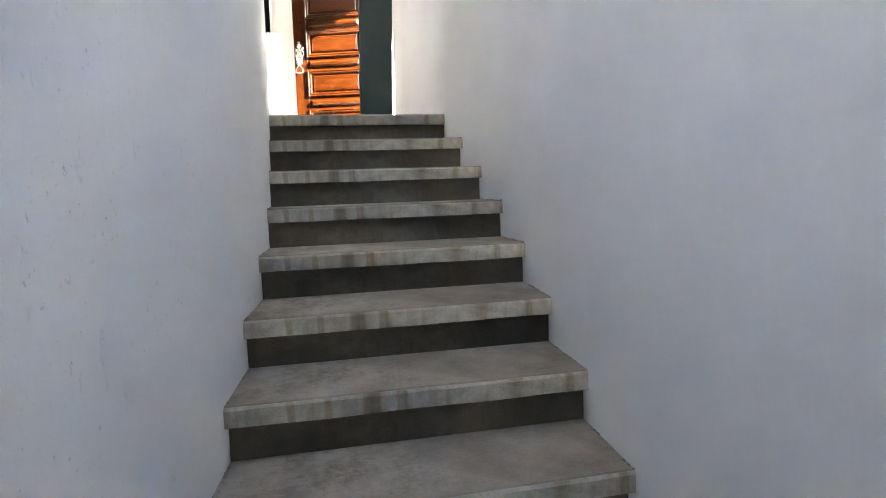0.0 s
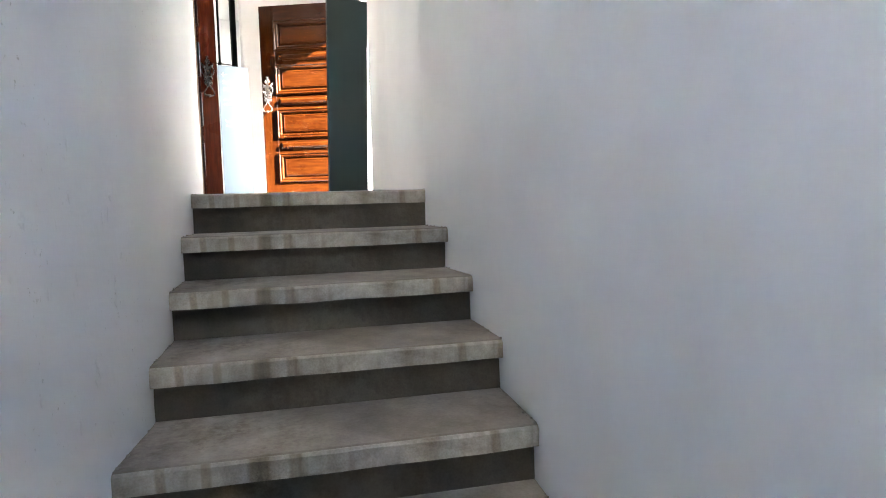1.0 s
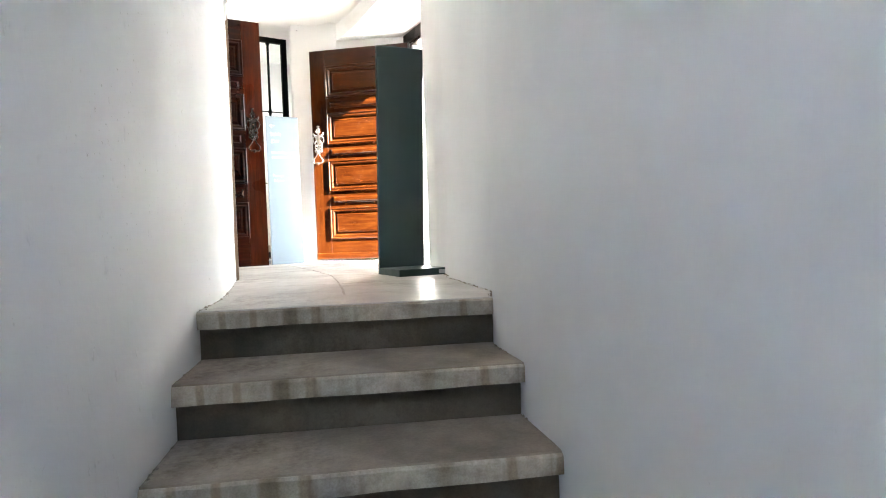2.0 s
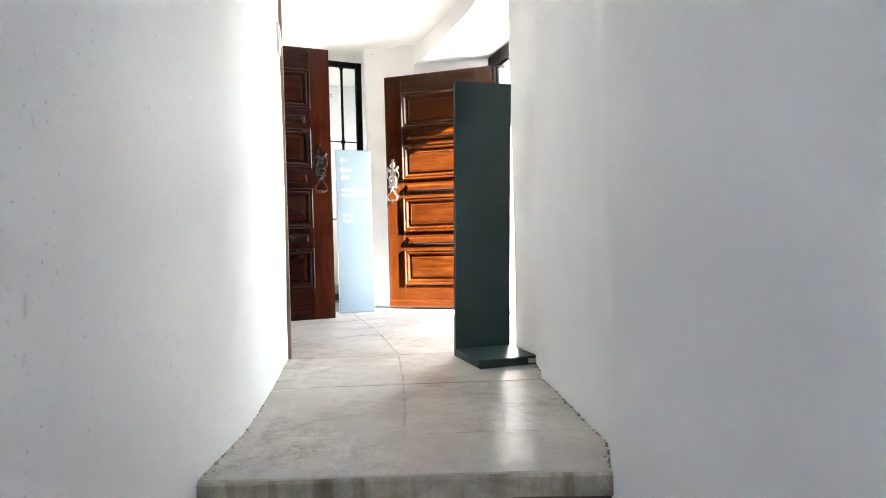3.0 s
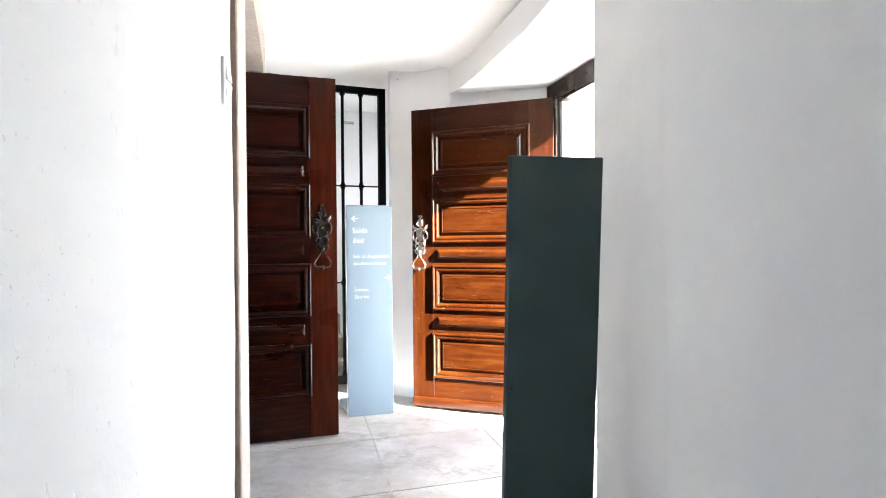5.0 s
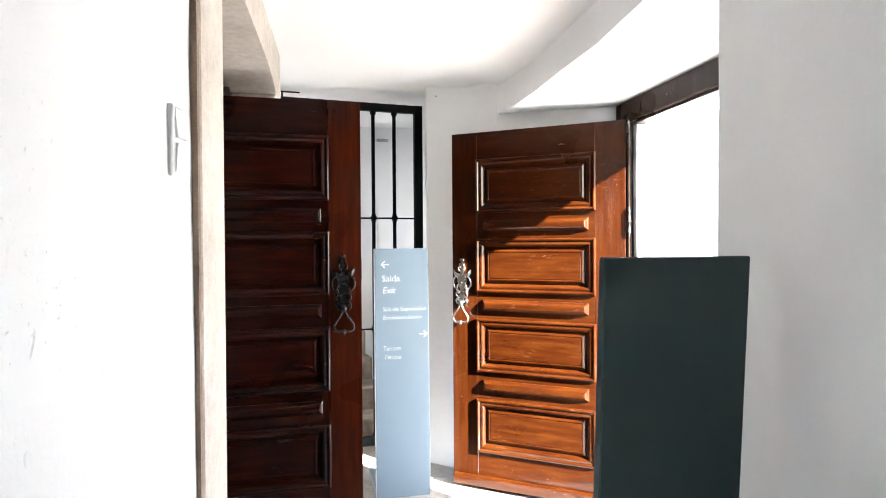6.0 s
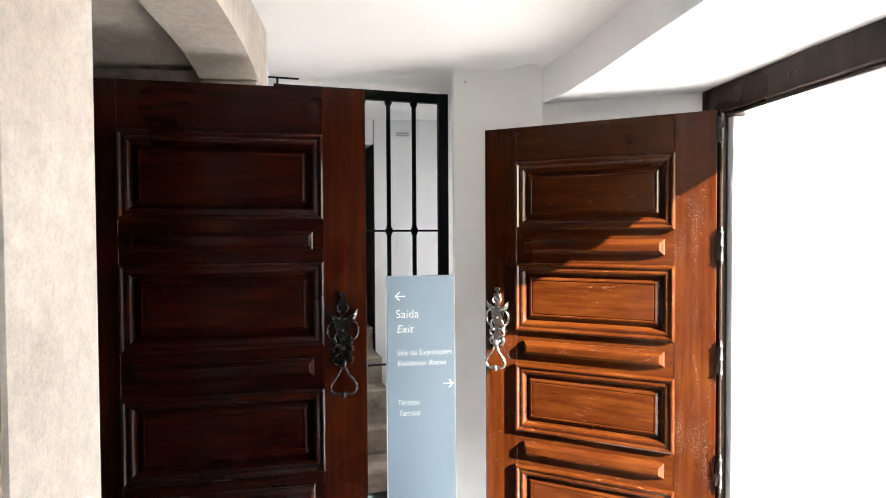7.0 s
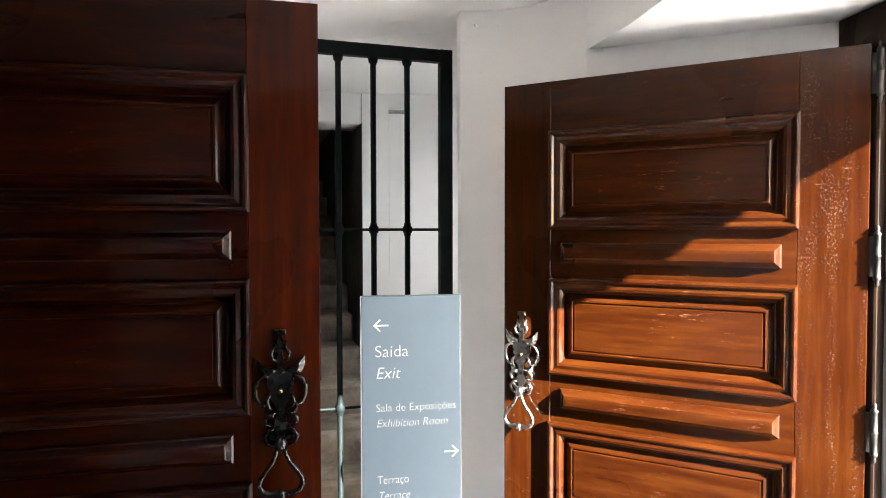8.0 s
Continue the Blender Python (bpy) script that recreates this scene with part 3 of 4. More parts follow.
def floor_slabs():
    """Large worn flagstones in courses either side of a slowly bending joint."""
    rnd = random.Random(5)
    g = 0.005
    for i in range(len(SEAM) - 1):
        (xa, ya), (xb, yb) = SEAM[i], SEAM[i + 1]
        ta, tb = COURSE[i], COURSE[i + 1]       # courses turn with the joint
        for side in (-1, 1):
            cuts = [0.0, 0.62, 1.3, 2.0] if side > 0 else [0.0, 0.78, 1.5, 2.2]
            for c0, c1 in zip(cuts, cuts[1:]):
                c0, c1 = c0 + (rnd.uniform(-0.05, 0.05) if c0 else 0), c1

                def pt(x, y, c, tilt):
                    return x + side * c, y + tilt * side * c
                q = [pt(xa, ya, c0, ta), pt(xa, ya, c1, ta), pt(xb, yb, c1, tb), pt(xb, yb, c0, tb)]
                cx, cy = sum(p[0] for p in q) / 4, sum(p[1] for p in q) / 4
                if cx > 0.9 or cx < -3.0:
                    continue
                sh = []
                for x, y in q:
                    v = Vector((x - cx, y - cy))
                    v *= 1 - g * 1.4 / v.length
                    sh.append((cx + v.x, cy + v.y))
                b = bmesh.new()
                n = 8
                grid = []
                for r in range(n + 1):
                    row = []
                    for s in range(n + 1):
                        fu, fv = r / n, s / n
                        x = (sh[0][0] * (1 - fu) + sh[1][0] * fu) * (1 - fv) + (sh[3][0] * (1 - fu) + sh[2][0] * fu) * fv
                        y = (sh[0][1] * (1 - fu) + sh[1][1] * fu) * (1 - fv) + (sh[3][1] * (1 - fu) + sh[2][1] * fu) * fv
                        edge = min(fu, 1 - fu, fv, 1 - fv)
                        wob = noise.noise(Vector((x * 9, y * 9, 3))) * 0.007 if edge == 0 else 0
                        row.append(b.verts.new((x + wob, y - wob, (-0.002 if edge == 0 else 0.0) + 0.0015 * noise.noise(Vector((x * 3, y * 3, i))))))
                    grid.append(row)
                for r in range(n):
                    for s in range(n):
                        b.faces.new((grid[r][s], grid[r + 1][s], grid[r + 1][s + 1], grid[r][s + 1]))
                rim = [grid[r][0] for r in range(n)] + [grid[n][s] for s in range(n)] + [grid[r][n] for r in range(n, 0, -1)] + [grid[0][s] for s in range(n, 0, -1)]
                low = [b.verts.new((v.co.x, v.co.y, -0.03)) for v in rim]
                for a in range(len(rim)):
                    c = (a + 1) % len(rim)
                    b.faces.new((rim[a], rim[c], low[c], low[a]))
                part("flagstone", b, M_SLAB, FLOOR, smooth=True).data.set_sharp_from_angle(angle=radians(30))


# ---- terrace door frame ----
def frame_piece(name, a0, a1, o0, o1, z0, z1, mat, parent, bev=0.004, label=""):
    return part(name, prism([tuple(F0 + FD * a + FM * o) for a, o in ((a0, o0), (a1, o0), (a1, o1), (a0, o1))], z0, z1, bev), mat, parent, label)


def terrace_frame():
    root = thing("door_frame", Matrix(), "dark brown wooden frame of the terrace door", "door frame", kind="structure")
    frame_piece("head", -0.005, FLEN, -0.02, 0.085, 2.02, 2.128, M_FRAME, root)
    frame_piece("head_bead", 0.09, FLEN - 0.08, -0.004, 0.06, 2.004, 2.019, M_FRAME, root)
    frame_piece("post", 0.0, 0.134, -0.02, 0.0098, 0.0, 2.019, M_FRAME, root)
    # pale colour stands in for sunlight gleaming on the brown stop
    frame_piece("post_stop", 0.0, 0.168, 0.0102, 0.06, 0.0, 2.003, M_PALE, root, 0.004, "frame stop coloured pale for the sun's gloss on brown paint")
    frame_piece("post", FLEN - 0.08, FLEN, -0.02, 0.085, 0.0, 2.019, M_FRAME, root)
    frame_piece("sill", 0.0, FLEN, -0.03, 0.5, -0.05, 0.012, M_LIME, root, 0.004, "pale stone door sill")
    for a in (0.52, 0.555):
        p = F0 + FD * a - FM * 0.021
        bm = bmesh.new()
        tube_into(bm, [(p.x, p.y, 2.07), (p.x - FM.x * 0.004, p.y - FM.y * 0.004, 2.07)], 0.006, 8)
        part("screw_hole", bm, M_DARK, root)
    return root


terrace_frame()


# ---- panelled door leaves ----
def panel_ring(u0, u1, z0, z1, f, base, prof):
    """A mitred moulding: closed rings of (inset, height) round a rectangle on the leaf's face."""
    bm = bmesh.new()
    rings = []
    for inset, h in prof:
        y = f * (base + h)
        rings.append([bm.verts.new((x, y, z)) for x, z in ((u0 + inset, z0 + inset), (u1 - inset, z0 + inset), (u1 - inset, z1 - inset), (u0 + inset, z1 - inset))])
    for a, b in zip(rings, rings[1:]):
        for k in range(4):
            bm.faces.new((a[k], a[(k + 1) % 4], b[(k + 1) % 4], b[k]))
    return bm


def raised(u0, u1, z0, z1, f, base, prof):
    bm = panel_ring(u0, u1, z0, z1, f, base, prof)
    bm.verts.ensure_lookup_table()
    bm.faces.new(bm.verts[-4:])
    return bm


MOULD = [(0.0, -0.004), (0.0, 0.011), (0.004, 0.017), (0.008, 0.019), (0.013, 0.018), (0.018, 0.012), (0.021, 0.011), (0.031, 0.014), (0.038, 0.012), (0.045, 0.002), (0.05, -0.008)]
FIELD = [(0.0, -0.016), (0.016, -0.009), (0.02, -0.009), (0.036, 0.003), (0.041, 0.004), (0.043, 0.001), (0.046, 0.001), (0.048, 0.003)]
BAR = [(0.0, -0.004), (0.0, 0.007), (0.004, 0.01), (0.013, 0.022), (0.017, 0.026), (0.026, 0.027)]


def door_knocker(parent, u, z, f, base, iron):
    """A pierced wrought-iron plate with scrolls, a keyhole and a drop ring."""
    hold = new("handle")
    hold.parent = parent
    hold.location = (u, f * base, z)
    tagged(hold, "ornate wrought-iron drop handle on a pierced plate")
    y = f * 0.006

    def piece(name, bm, mat=None, label="", smooth=True):
        return part(name, bm, mat or iron, hold, label, smooth)
    # central plate, a waisted outline
    half = [(0.0, 0.19), (0.007, 0.186), (0.004, 0.17), (0.009, 0.15), (0.004, 0.135), (0.008, 0.115), (0.005, 0.1), (0.016, 0.092), (0.028, 0.082),
            (0.027, 0.062), (0.021, 0.046), (0.022, 0.034), (0.012, 0.02), (0.006, 0.0), (0.012, -0.016), (0.014, -0.03), (0.007, -0.045), (0.011, -0.06), (0.005, -0.078), (0.0, -0.085)]
    pts = half + [(-x, zz) for x, zz in half[-2:0:-1]]
    bm = bmesh.new()
    fr = [bm.verts.new((x, y * 2.0, zz)) for x, zz in pts]
    bk = [bm.verts.new((x * 1.05, 0, zz)) for x, zz in pts]
    bm.faces.new(fr)
    for i in range(len(pts)):
        j = (i + 1) % len(pts)
        bm.faces.new((fr[i], fr[j], bk[j], bk[i]))
    piece("plate", bm, smooth=False)
    # scrolls either side
    for s in (-1, 1):
        for path, fat in (
            ([(0.018, 0.078), (0.034, 0.086), (0.048, 0.078), (0.055, 0.06), (0.054, 0.04), (0.047, 0.024), (0.036, 0.018), (0.03, 0.026)], 0.0035),
            ([(0.016, 0.046), (0.026, 0.04), (0.03, 0.028), (0.024, 0.012), (0.014, 0.004)], 0.003),
            ([(0.006, 0.002), (0.024, 0.0), (0.035, -0.01), (0.034, -0.024), (0.022, -0.03), (0.014, -0.022)], 0.0035),
            ([(0.01, -0.034), (0.026, -0.036), (0.036, -0.05), (0.03, -0.068), (0.012, -0.076)], 0.0035),
            ([(0.004, 0.118), (0.016, 0.122), (0.02, 0.136), (0.014, 0.148), (0.006, 0.15)], 0.003),
        ):
            bm = bmesh.new()
            n = len(path)
            rad = [fat * (0.6 + 0.9 * math.sin(math.pi * i / (n - 1))) for i in range(n)]
            tube_into(bm, [(s * x, y * (1.2 + 0.9 * math.sin(i * 1.1)), zz) for i, (x, zz) in enumerate(path)], rad, 6)
            piece("scroll", bm)
    # pointed leaves curling out and up from the stem, and smaller ones below the shield
    for outline in ([(0.0, 0.098), (0.014, 0.101), (0.03, 0.105), (0.044, 0.113), (0.054, 0.128), (0.054, 0.108), (0.046, 0.09), (0.034, 0.082), (0.018, 0.084), (0.0, 0.088)],
                    [(0.0, 0.148), (0.008, 0.152), (0.016, 0.164), (0.017, 0.147), (0.01, 0.136), (0.0, 0.134)],
                    [(0.008, 0.004), (0.024, 0.006), (0.038, 0.016), (0.036, 0.0), (0.026, -0.012), (0.01, -0.012)],
                    [(0.006, -0.05), (0.018, -0.044), (0.03, -0.034), (0.03, -0.05), (0.02, -0.062), (0.006, -0.064)]):
        for s in (-1, 1):
            bm = bmesh.new()
            n = len(outline)
            mx, mz = sum(p[0] for p in outline) / n, sum(p[1] for p in outline) / n
            rim = [bm.verts.new((s * x, y * 0.9, zz)) for x, zz in outline]
            low = [bm.verts.new((s * x, 0, zz)) for x, zz in outline]
            ridge = [bm.verts.new((s * (mx + (x - mx) * 0.45), y * 2.3, mz + (zz - mz) * 0.45)) for x, zz in outline]
            for a in range(n):
                c = (a + 1) % n
                bm.faces.new((rim[a], rim[c], ridge[c], ridge[a]))
                bm.faces.new((rim[a], rim[c], low[c], low[a]))
            bm.faces.new(ridge)
            piece("leaf", bm, smooth=False)
    # a small cross at the top
    bm = bmesh.new()
    box_into(bm, -0.013, 0.013, min(0, y * 1.6), max(0, y * 1.6), 0.176, 0.189, 0.002)
    piece("finial", bm, smooth=False)
    bm = bmesh.new()
    tube_into(bm, [(0, y, 0.052), (0, y * 2.6, 0.052)], 0.005, 10)
    piece("keyhole_rose", bm, M_BRASS, "small worn brass keyhole rose")
    # boss and drop ring
    bm = bmesh.new()
    lathe_into(bm, (0, y * 4, -0.082), [(0, 0.004), (0.008, 0.012), (0.018, 0.015), (0.028, 0.012), (0.036, 0.004)], 10)
    tube_into(bm, [(0, 0, -0.064), (0, y * 4, -0.064)], 0.007, 8)
    piece("boss", bm)
    ring = [(0.006, -0.066), (0.011, -0.088), (0.02, -0.106), (0.034, -0.123), (0.045, -0.14), (0.047, -0.154), (0.04, -0.167), (0.026, -0.174), (0.012, -0.171), (0.0, -0.176)]
    ring = ring + [(-x, zz) for x, zz in ring[-2::-1]]
    bm = bmesh.new()
    n = len(ring)
    rad = [0.0045 + 0.0025 * (1 - abs(2 * i / (n - 1) - 1)) for i in range(n)]
    tube_into(bm, [(x, y * (4.2 + 0.8 * abs(zz + 0.06) / 0.1), zz) for x, zz in ring], rad, 8)
    lathe_into(bm, (0, y * 5.0, -0.19), [(0, 0.003), (0.006, 0.009), (0.014, 0.011), (0.022, 0.009), (0.028, 0.003)], 10)
    piece("ring", bm)
    return hold


def door_leaf(name, origin, xdir, f, width, height, z0, dz, label, hinge_z, weather_bar, inset, across, upright, hinge_stile, iron, trim):
    """x runs from the hinge to the free edge; f is the side of the face that the room sees."""
    root = thing(name, local(origin, xdir), label, "door", kind="structure")
    T = 0.046
    st0, st1 = 0.155, width - 0.155             # stiles end here
    y0, y1 = sorted((0.0, -f * T))
    z1 = z0 + height
    part("stile", box(0.0, st0, y0, y1, z0, z1, 0.0014), hinge_stile, root)
    part("stile", box(st1, width, y0, y1, z0, z1, 0.0014), upright, root)
    tops = [1.875 + dz, 1.425 + dz, 0.972 + dz, 0.515 + dz]
    ph = 0.297
    zs = [z1] + [v for t in tops for v in (t, t - ph)] + [z0]
    for i in range(5):
        hi, lo = (zs[0] if i == 0 else zs[2 * i]), (zs[2 * i + 1] if i < 4 else zs[-1])
        part("rail", box(st0 + 0.0004, st1 - 0.0004, y0 + (0.0005 if f < 0 else 0.0), y1 - (0.0005 if f > 0 else 0.0), lo, hi, 0.001), across, root)
    for t in tops:
        b, u0, u1 = t - ph, st0, st1
        part("panel_moulding", panel_ring(u0 - 0.004, u1 + 0.004, b - 0.004, t + 0.004, f, 0.0, MOULD), trim, root)
        part("panel", raised(u0 + 0.03, u1 - 0.03, b + 0.03, t - 0.03, f, 0.0, FIELD), across, root)
        part("panel_back", box(u0, u1, *sorted((-f * 0.018, -f * T)), b, t), across, root)
    for a, c in zip(tops, tops[1:]):
        mid = (a - ph + c) / 2 + 0.002
        part("bar", raised(st0 + 0.035, st1 - 0.035, mid - 0.033, mid + 0.031, f, 0.0, BAR), trim, root)
    if weather_bar:
        part("weather_bar", box(0.01, width - 0.005, *sorted((0.0, f * 0.028)), z0, z0 + 0.062, 0.01, 2), across, root)
    for hz in hinge_z:
        bm = bmesh.new()
        lathe_into(bm, (-0.018, f * 0.004, hz - 0.075), [(0, 0.002), (0.006, 0.006), (0.014, 0.004), (0.02, 0.009), (0.024, 0.009), (0.026, 0.0075), (0.074, 0.0075), (0.075, 0.009),
                                                      (0.079, 0.009), (0.08, 0.0075), (0.126, 0.0075), (0.128, 0.009), (0.132, 0.009), (0.138, 0.004), (0.146, 0.006), (0.152, 0.002)], 10)
        box_into(bm, -0.02, 0.0, *sorted((-f * 0.001, -f * 0.006)), hz - 0.05, hz + 0.05)
        part("hinge", bm, M_HINGE, root, "worn steel barrel hinge", True)
    door_knocker(root, width - inset, 1.125 + dz, f, 0.0, iron)
    bm = box(width - 0.0005, width + 0.003, *sorted((-f * 0.012, -f * 0.034)), 1.19 + dz, 1.30 + dz, 0.0005)
    part("lock_plate", bm, M_HINGE, root, "steel lock plate in the door edge")
    return root


door_leaf("door_1", (0.452, 3.645), (-0.927, 0.319), 1, 0.98, 2.013, 0.02, 0.0, "open glossy mahogany panelled door, partly sunlit, with iron drop handle", (1.96, 1.506, 1.065, 0.62, 0.2), True, 0.062, M_SUNWOOD, M_SUNWOODV, M_FLAKING, M_SUNIRON, M_SUNTRIM)
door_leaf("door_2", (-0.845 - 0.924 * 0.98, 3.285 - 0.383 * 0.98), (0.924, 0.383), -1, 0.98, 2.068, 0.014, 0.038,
          "open mahogany panelled door, toned dark for shade, with black iron drop handle", (1.9, 1.1, 0.3), False, 0.088, M_WOOD, M_WOODV, M_DARKV, M_IRON, M_WOODTRIM)


# ---- sign stands ----
def sign_plate(name, origin, xdir, lean, foot_dir, mat_face, mat_foot, label, foot=0.37, width=0.3):
    """A tall folded plate on a flat foot; x runs along the plate, the foot goes to foot_dir * y."""
    root = thing(name, local(origin, xdir), label, "sign")
    bm = box(0, width, -0.014, 0.014, 0.0, 1.377, 0.003)
    for v in bm.verts:
        v.co.y += foot_dir * lean * v.co.z / 1.377
    part("plate", bm, mat_face, root)
    if mat_face is M_SIGN:
        # pale strips paint the light caught along the plate's side edges
        for x0, x1 in ((-0.0022, -0.0002), (width + 0.0002, width + 0.0022)):
            bm = box(x0, x1, -0.0135, 0.0135, 0.001, 1.376)
            for v in bm.verts:
                v.co.y += foot_dir * lean * v.co.z / 1.377
            part("edge", bm, M_LITEDGE, root, "pale strip painting the lit plate edge")
    y0, y1 = sorted((foot_dir * 0.015, foot_dir * foot))
    part("foot", box(0.0, width, y0, y1, 0.0, 0.04, 0.003), mat_foot, root)
    return root


# the stand whose back is seen
back_sign = sign_plate("sign_stand", (0.03, 1.622), (0.29, 0.088), 0.1, -1, M_TEAL, M_TEAL, "dark teal metal sign stand seen from behind, on a flat foot", 0.355)
part("sticker", box(0.245, 0.295, -0.3575, -0.3545, 0.008, 0.03), M_STICKER, back_sign, "small pale printed sticker")
bm = bmesh.new()
tube_into(bm, [(0.012, -0.07, 0.68), (0.012, -0.0675, 0.68)], 0.004, 8)
part("screw", bm, M_HINGE, back_sign)

front_sign = sign_plate("sign_stand", (-0.877, 3.709), (0.287, 0.105), 0.026, 1, M_SIGN, M_SIGN, "blue-grey bilingual direction sign on the stone floor")
front_plate = next(o for o in front_sign.children if o.name.startswith("plate"))
SLOPE = math.atan2(0.026, 1.377)


def lettering(words, x, drop, size, italic=False, width=None):
    """White words on the sign's face, at a distance below its top edge."""
    cu = bpy.data.curves.new("lettering", "FONT")
    cu.body = words
    cu.size = size
    cu.shear = 0.22 if italic else 0.0
    cu.offset = -0.0007
    cu.extrude = 0.0004
    tmp = new("lettering", cu)
    bpy.context.view_layer.update()
    me = bpy.data.meshes.new_from_object(tmp.evaluated_get(bpy.context.evaluated_depsgraph_get()))
    bpy.data.objects.remove(tmp)
    xs = [v.co.x for v in me.vertices]
    if width:
        k = width / (max(xs) - min(xs))
        for v in me.vertices:
            v.co.x *= k
    me.materials.clear()
    me.materials.append(M_WHITE)
    ob = new("lettering", me)
    ob.parent = front_plate
    z = 1.377 - drop
    ob.matrix_local = Matrix.Translation((x, -0.0148 + 0.026 * z / 1.377, z)) @ Matrix.Rotation(math.pi / 2 - SLOPE, 4, "X")
    return ob


lettering("Saída", 0.038, 0.182, 0.05, False, 0.1)
lettering("Exit", 0.04, 0.247, 0.05, True, 0.072)
lettering("Sala de Exposições", 0.041, 0.346, 0.034, False, 0.242)
lettering("Exhibition Room", 0.042, 0.392, 0.034, True, 0.214)
lettering("Terraço", 0.044, 0.563, 0.036, False, 0.094)
lettering("Terrace", 0.046, 0.61, 0.036, True, 0.092)


def arrow(x, drop, s):
    bm = bmesh.new()
    for (xa, za), (xb, zb) in (((-0.02 * s, 0), (0.02 * s, 0)), ((0.02 * s, 0), (0.004 * s, 0.016)), ((0.02 * s, 0), (0.004 * s, -0.016))):
        d = Vector((xb - xa, zb - za)).normalized() * 0.0024
        n = Vector((-d.y, d.x))
        vs = [bm.verts.new((p[0], y, p[1])) for y in (0.0, -0.0008) for p in ((xa + n.x - d.x, za + n.y - d.y), (xb + n.x + d.x, zb + n.y + d.y), (xb - n.x + d.x, zb - n.y + d.y), (xa - n.x - d.x, za - n.y - d.y))]
        for q in ((0, 1, 2, 3), (4, 5, 6, 7), (0, 1, 5, 4), (1, 2, 6, 5), (2, 3, 7, 6), (3, 0, 4, 7)):
            bm.faces.new([vs[i] for i in q])
    z = 1.377 - drop
    ob = part("arrow", bm, M_WHITE, front_plate, "white printed arrow")
    ob.location = (x, -0.0142 + 0.026 * z / 1.377, z)
    return ob


arrow(0.058, 0.088, -1)
arrow(0.27, 0.477, 1)


# ---- iron gate ----
def iron_gate():
    root = thing("metal_gate", local((-1.616, 4.228), (0.859, 0.436), 0.0), "dark green wrought-iron barred gate, closed", "gate")
    part("stile", box(0.0, 0.055, -0.02, 0.02, 0.03, 2.354, 0.002), M_GREEN, root)
    part("stile", box(0.907, 0.963, -0.02, 0.02, 0.03, 2.354, 0.002), M_GREEN, root)
    part("top_rail", box(0.0555, 0.9065, -0.019, 0.019, 2.3, 2.353, 0.002), M_GREEN, root)
    part("bottom_rail", box(0.0555, 0.9065, -0.019, 0.019, 0.04, 0.1, 0.002), M_GREEN, root)
    for z in (0.826, 1.577):
        bm = bmesh.new()
        tube_into(bm, [(0.055, 0, z), (0.907, 0, z)], 0.006, 8)
        part("cross_rail", bm, M_GREEN, root)
    for i in range(5):
        u = 0.176 + 0.147 * i
        bm = bmesh.new()
        lathe_into(bm, (u, 0, 0.1), [(0.0, 0.02), (0.015, 0.02), (0.025, 0.0125), (2.172, 0.0125), (2.182, 0.02), (2.2, 0.022)], 10)
        bar = part("bar", bm, M_GREEN, root, smooth=True)
        for z in (0.826, 1.577):
            bm = bmesh.new()
            lathe_into(bm, (u, 0, z), [(-0.028, 0.0127), (-0.024, 0.017), (-0.018, 0.014), (-0.012, 0.021), (0.012, 0.021), (0.018, 0.014), (0.024, 0.017), (0.028, 0.0127)], 10)
            part("collar", bm, M_GREEN, bar, smooth=True)
    bm = bmesh.new()
    tube_into(bm, [(0.02, 0, 2.354), (0.02, 0, 2.385)], 0.006, 8)
    box_into(bm, -0.03, 0.13, -0.008, 0.008, 2.385, 2.392)
    part("top_pin", bm, M_GREEN, root)
    part("lock", box(0.95, 1.0, -0.03, 0.012, 1.12, 1.23, 0.003), M_DARK, root, "black metal lock box")
    return root


iron_gate()

# ---- space behind the gate: a stone stair climbs away beside a white wall ----
SO = Vector((-1.476, 5.694))
SN = Vector((-0.452, 0.892))
SW = Vector((-0.892, -0.452))


def yard_prism(w0, w1, f0, f1, z0, z1, bevel=0.0):
    return prism([tuple(SO + SW * w + SN * f) for w, f in ((w0, f0), (w1, f0), (w1, f1), (w0, f1))], z0, z1, bevel)


wall_strip("wall_beyond", [(-0.45, 6.0), tuple(SO)], -0.05, 2.7, -0.3, M_PLASTER, "white plastered wall behind the gate", soft=False)
# the passage's shade is put into the colour of these walls
wall_strip("wall_passage_right", [tuple(SO + SN * 0.01), tuple(SO + SN * 2.6)], -0.05, 2.7, -0.25, M_PASSAGE, "weathered stone passage wall coloured near-black for its shade", soft=False)
wall_strip("wall_passage_left", [(-1.7, 4.75), (-1.86, 4.91), tuple(SO + SW * 0.7 + SN * 2.6)], -0.05, 2.7, 0.25, M_PASSAGE, "weathered stone passage wall coloured near-black for its shade", soft=False)
tagged(finish("wall_passage_end", yard_prism(-0.2, 0.9, 2.5, 2.7, -0.05, 2.7), M_PASSAGE), "weathered stone passage wall coloured near-black for its shade", "wall", kind="structure")
tagged(finish("wall_passage_head", yard_prism(0.001, 0.69, 0.0, 0.3, 2.23, 2.7, 0.01), M_PLASTER), "white plastered wall over the stair passage", "wall", kind="structure")
for i in range(12):
    z = 0.17 * (i + 1)
    tagged(finish("stone_step", yard_prism(0.004 + 0.006 * (i % 3), 0.7, -1.1 + 0.28 * i, -1.1 + 0.28 * (i + 1) + 0.03, max(z - 0.34, 0.001), z - 0.0, 0.014), M_OLDSTONE),
           "rough weathered stone step behind the gate", "step", "steps behind the gate")


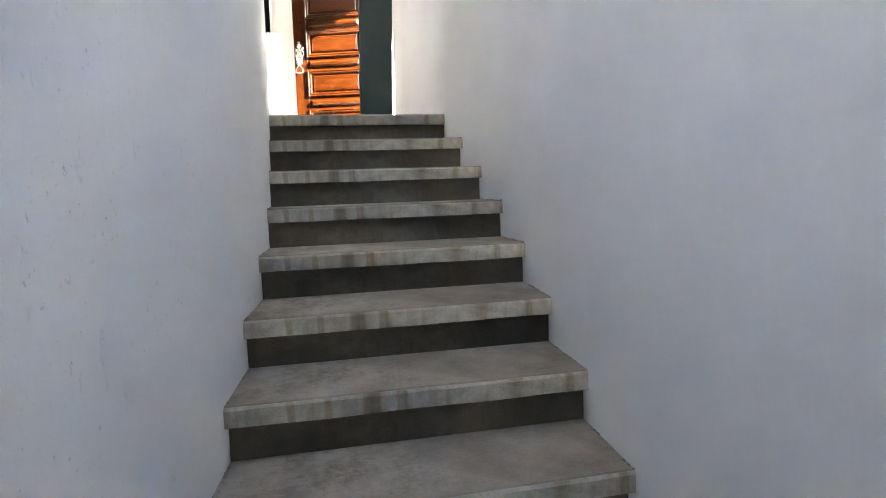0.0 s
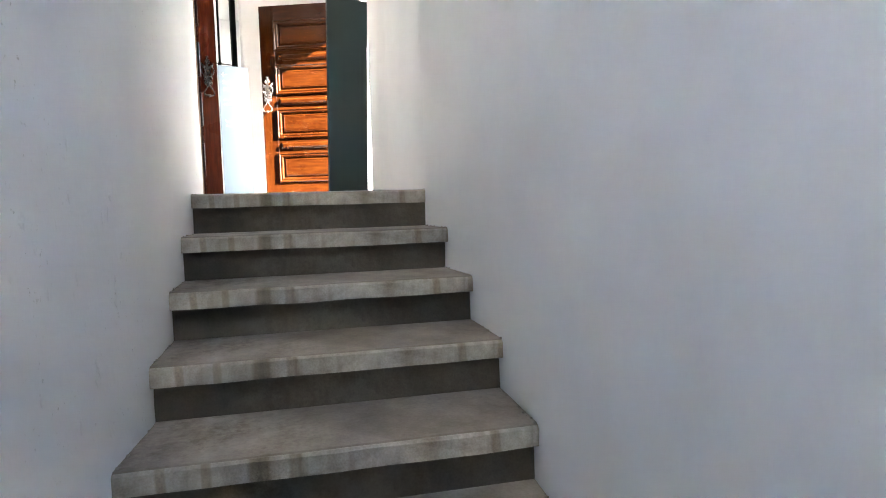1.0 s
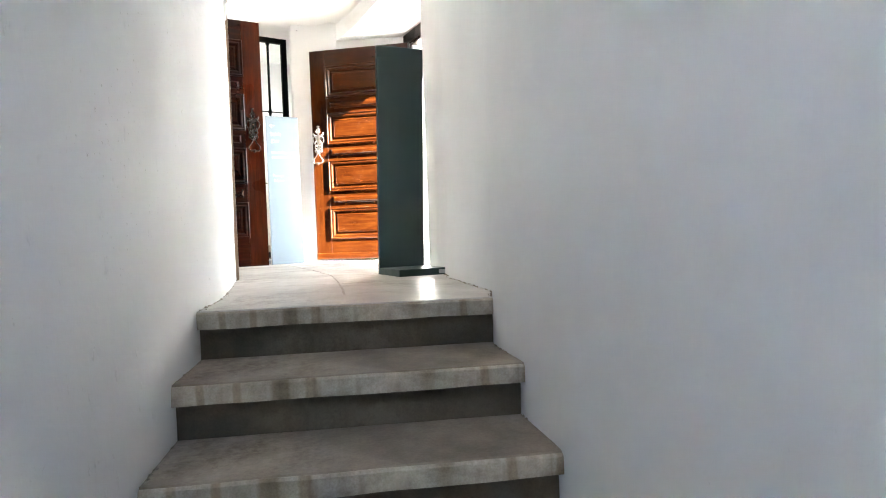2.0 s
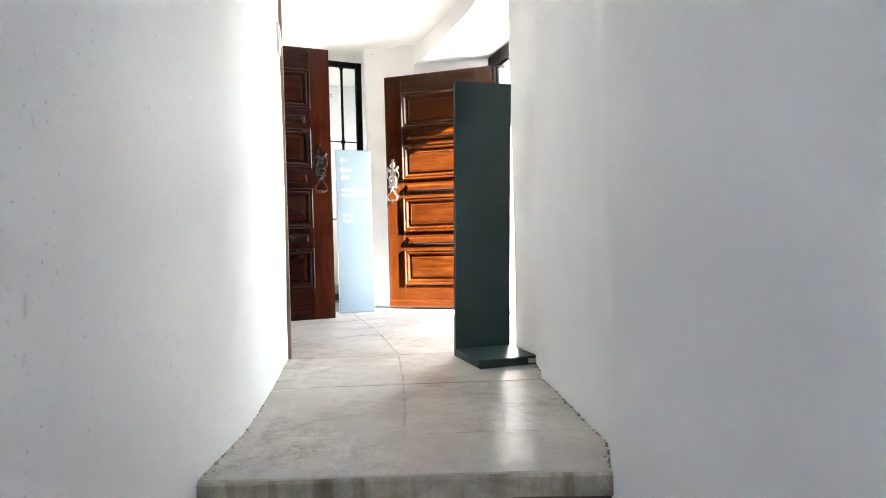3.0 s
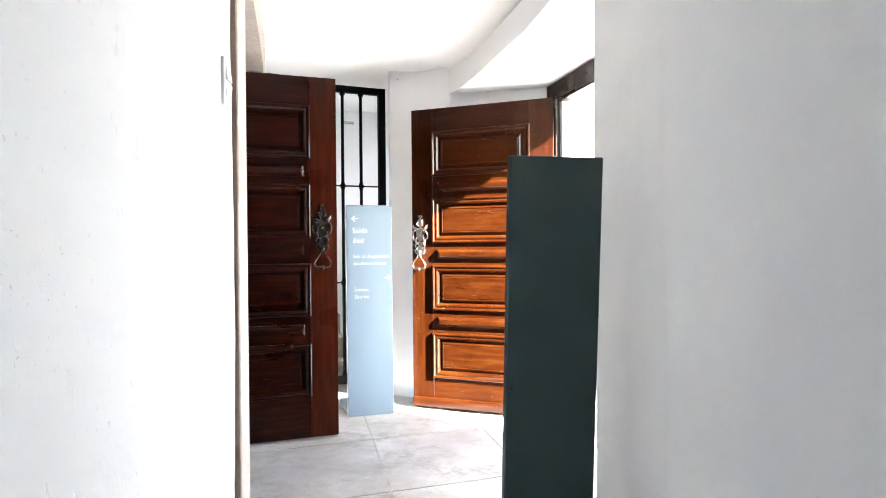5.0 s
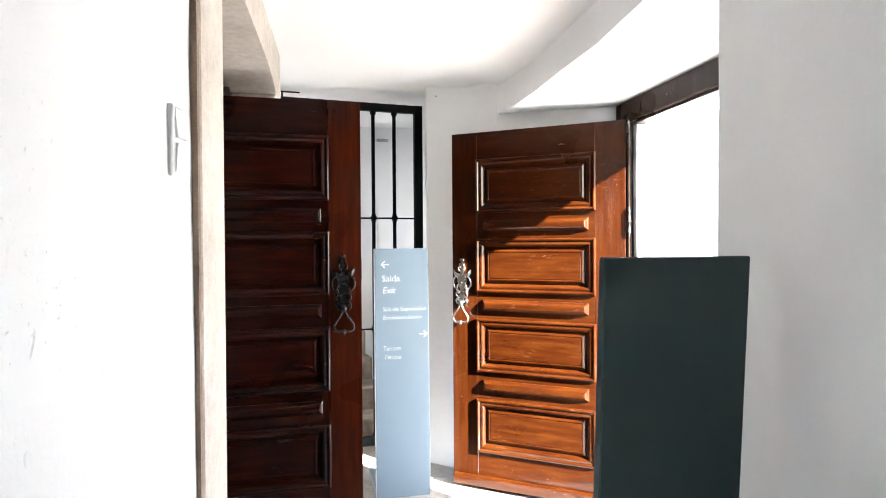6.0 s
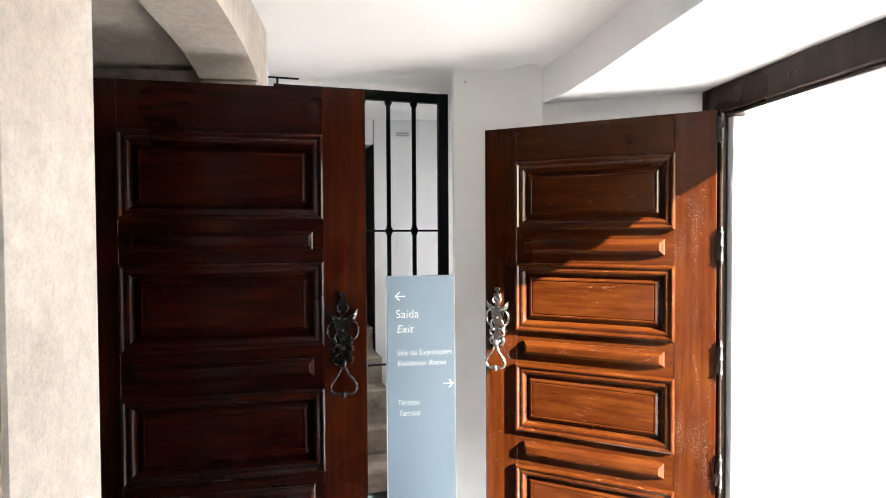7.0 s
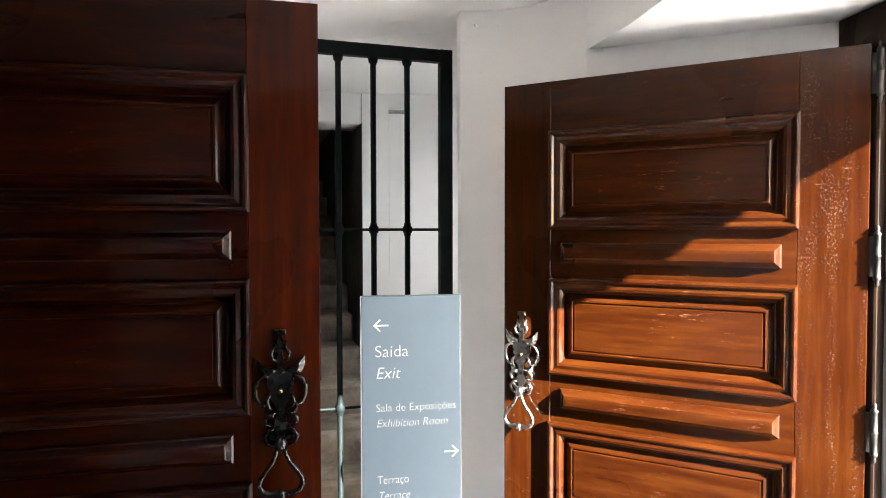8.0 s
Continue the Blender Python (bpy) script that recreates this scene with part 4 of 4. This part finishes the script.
# ---- light switch ----
def light_switch():
    a, b = Vector((-0.729, 0.92)), Vector((-0.843, 1.734))
    d = (b - a).normalized()
    p = a + d * 0.676 + Vector((d.y, -d.x)) * 0.006
    root = thing("light_switch", local(p, d, 1.625), "white plastic double light switch on the wall", "switch")
    # the room lies on the local -y side
    part("plate", box(-0.04, 0.04, -0.008, 0.008, -0.075, 0.075, 0.004, 2), M_PLASTIC, root)
    for z in (-0.037, 0.037):
        bm = box(-0.028, 0.028, -0.012, -0.0075, z - 0.032, z + 0.032, 0.003, 2)
        for v in bm.verts:
            if v.co.y < -0.01:
                v.co.y -= 0.004 * (1 if z < 0 else -1) * (v.co.z - z) / 0.032
        part("rocker", bm, M_PLASTIC, root)
    return root


light_switch()


# ---- small fittings ----
def cable_duct():
    root = thing("cable_duct", local((-1.27, 5.757), (-0.958, -0.286), 0.0), "white cable duct on the wall behind the gate", "duct")
    part("cover", box(-0.05, 0.05, 0.0, 0.003, 0.0, 2.285, 0.001), M_PLASTER, root)
    for z in (2.295, 2.312):
        part("slot", box(-0.05, 0.05, 0.004, 0.024, z, z + 0.006), M_PALE, root)
    return root


cable_duct()
bm = bmesh.new()
tube_into(bm, [(-0.6, 4.272, 2.33), (-0.606, 4.258, 2.33)], 0.004, 8)
tagged(finish("nail", bm, M_PALE), "small pale grey nail in the plastered wall", "nail")


# ---- crumbling plaster at the foot of the walls ----
def wall_crumbs():
    rnd = random.Random(12)
    spots = []
    for line, y0, y1, n, side in ((RIGHT_LINE, 0.02, 1.88, 150, -1), (LEFT_LINE, 0.02, 1.7, 45, 1)):
        for _ in range(n):
            y = rnd.uniform(y0, y1)
            spots.append((line_x(line, y) + side * abs(rnd.gauss(0, 0.007)), y, 0.0))
    for k in range(9):
        y = NOSE_Y[k]
        for _ in range(44):
            yy = y + rnd.uniform(0.0, 0.34)
            side = rnd.choice((-1, 1))
            line = RIGHT_LINE if side < 0 else LEFT_LINE
            spots.append((line_x(line, yy) + side * abs(rnd.gauss(0, 0.005)), yy, -k * RISE))
    bm = bmesh.new()
    for x, y, z in spots:
        s = rnd.choice((0.0015, 0.002, 0.0025, 0.0045)) * rnd.uniform(0.7, 1.4)
        r = bmesh.ops.create_icosphere(bm, subdivisions=1, radius=s)
        for v in r["verts"]:
            v.co = Vector((x + v.co.x * rnd.uniform(0.6, 1.3), y + v.co.y * rnd.uniform(0.8, 2.0), z + s * 0.3 + v.co.z * rnd.uniform(0.4, 0.9)))
    return tagged(finish("plaster_crumbs", bm, M_OLDSTONE), "grey crumbs of plaster along the foot of the walls", "crumbs", kind="stuff")


wall_crumbs()
floor_slabs()
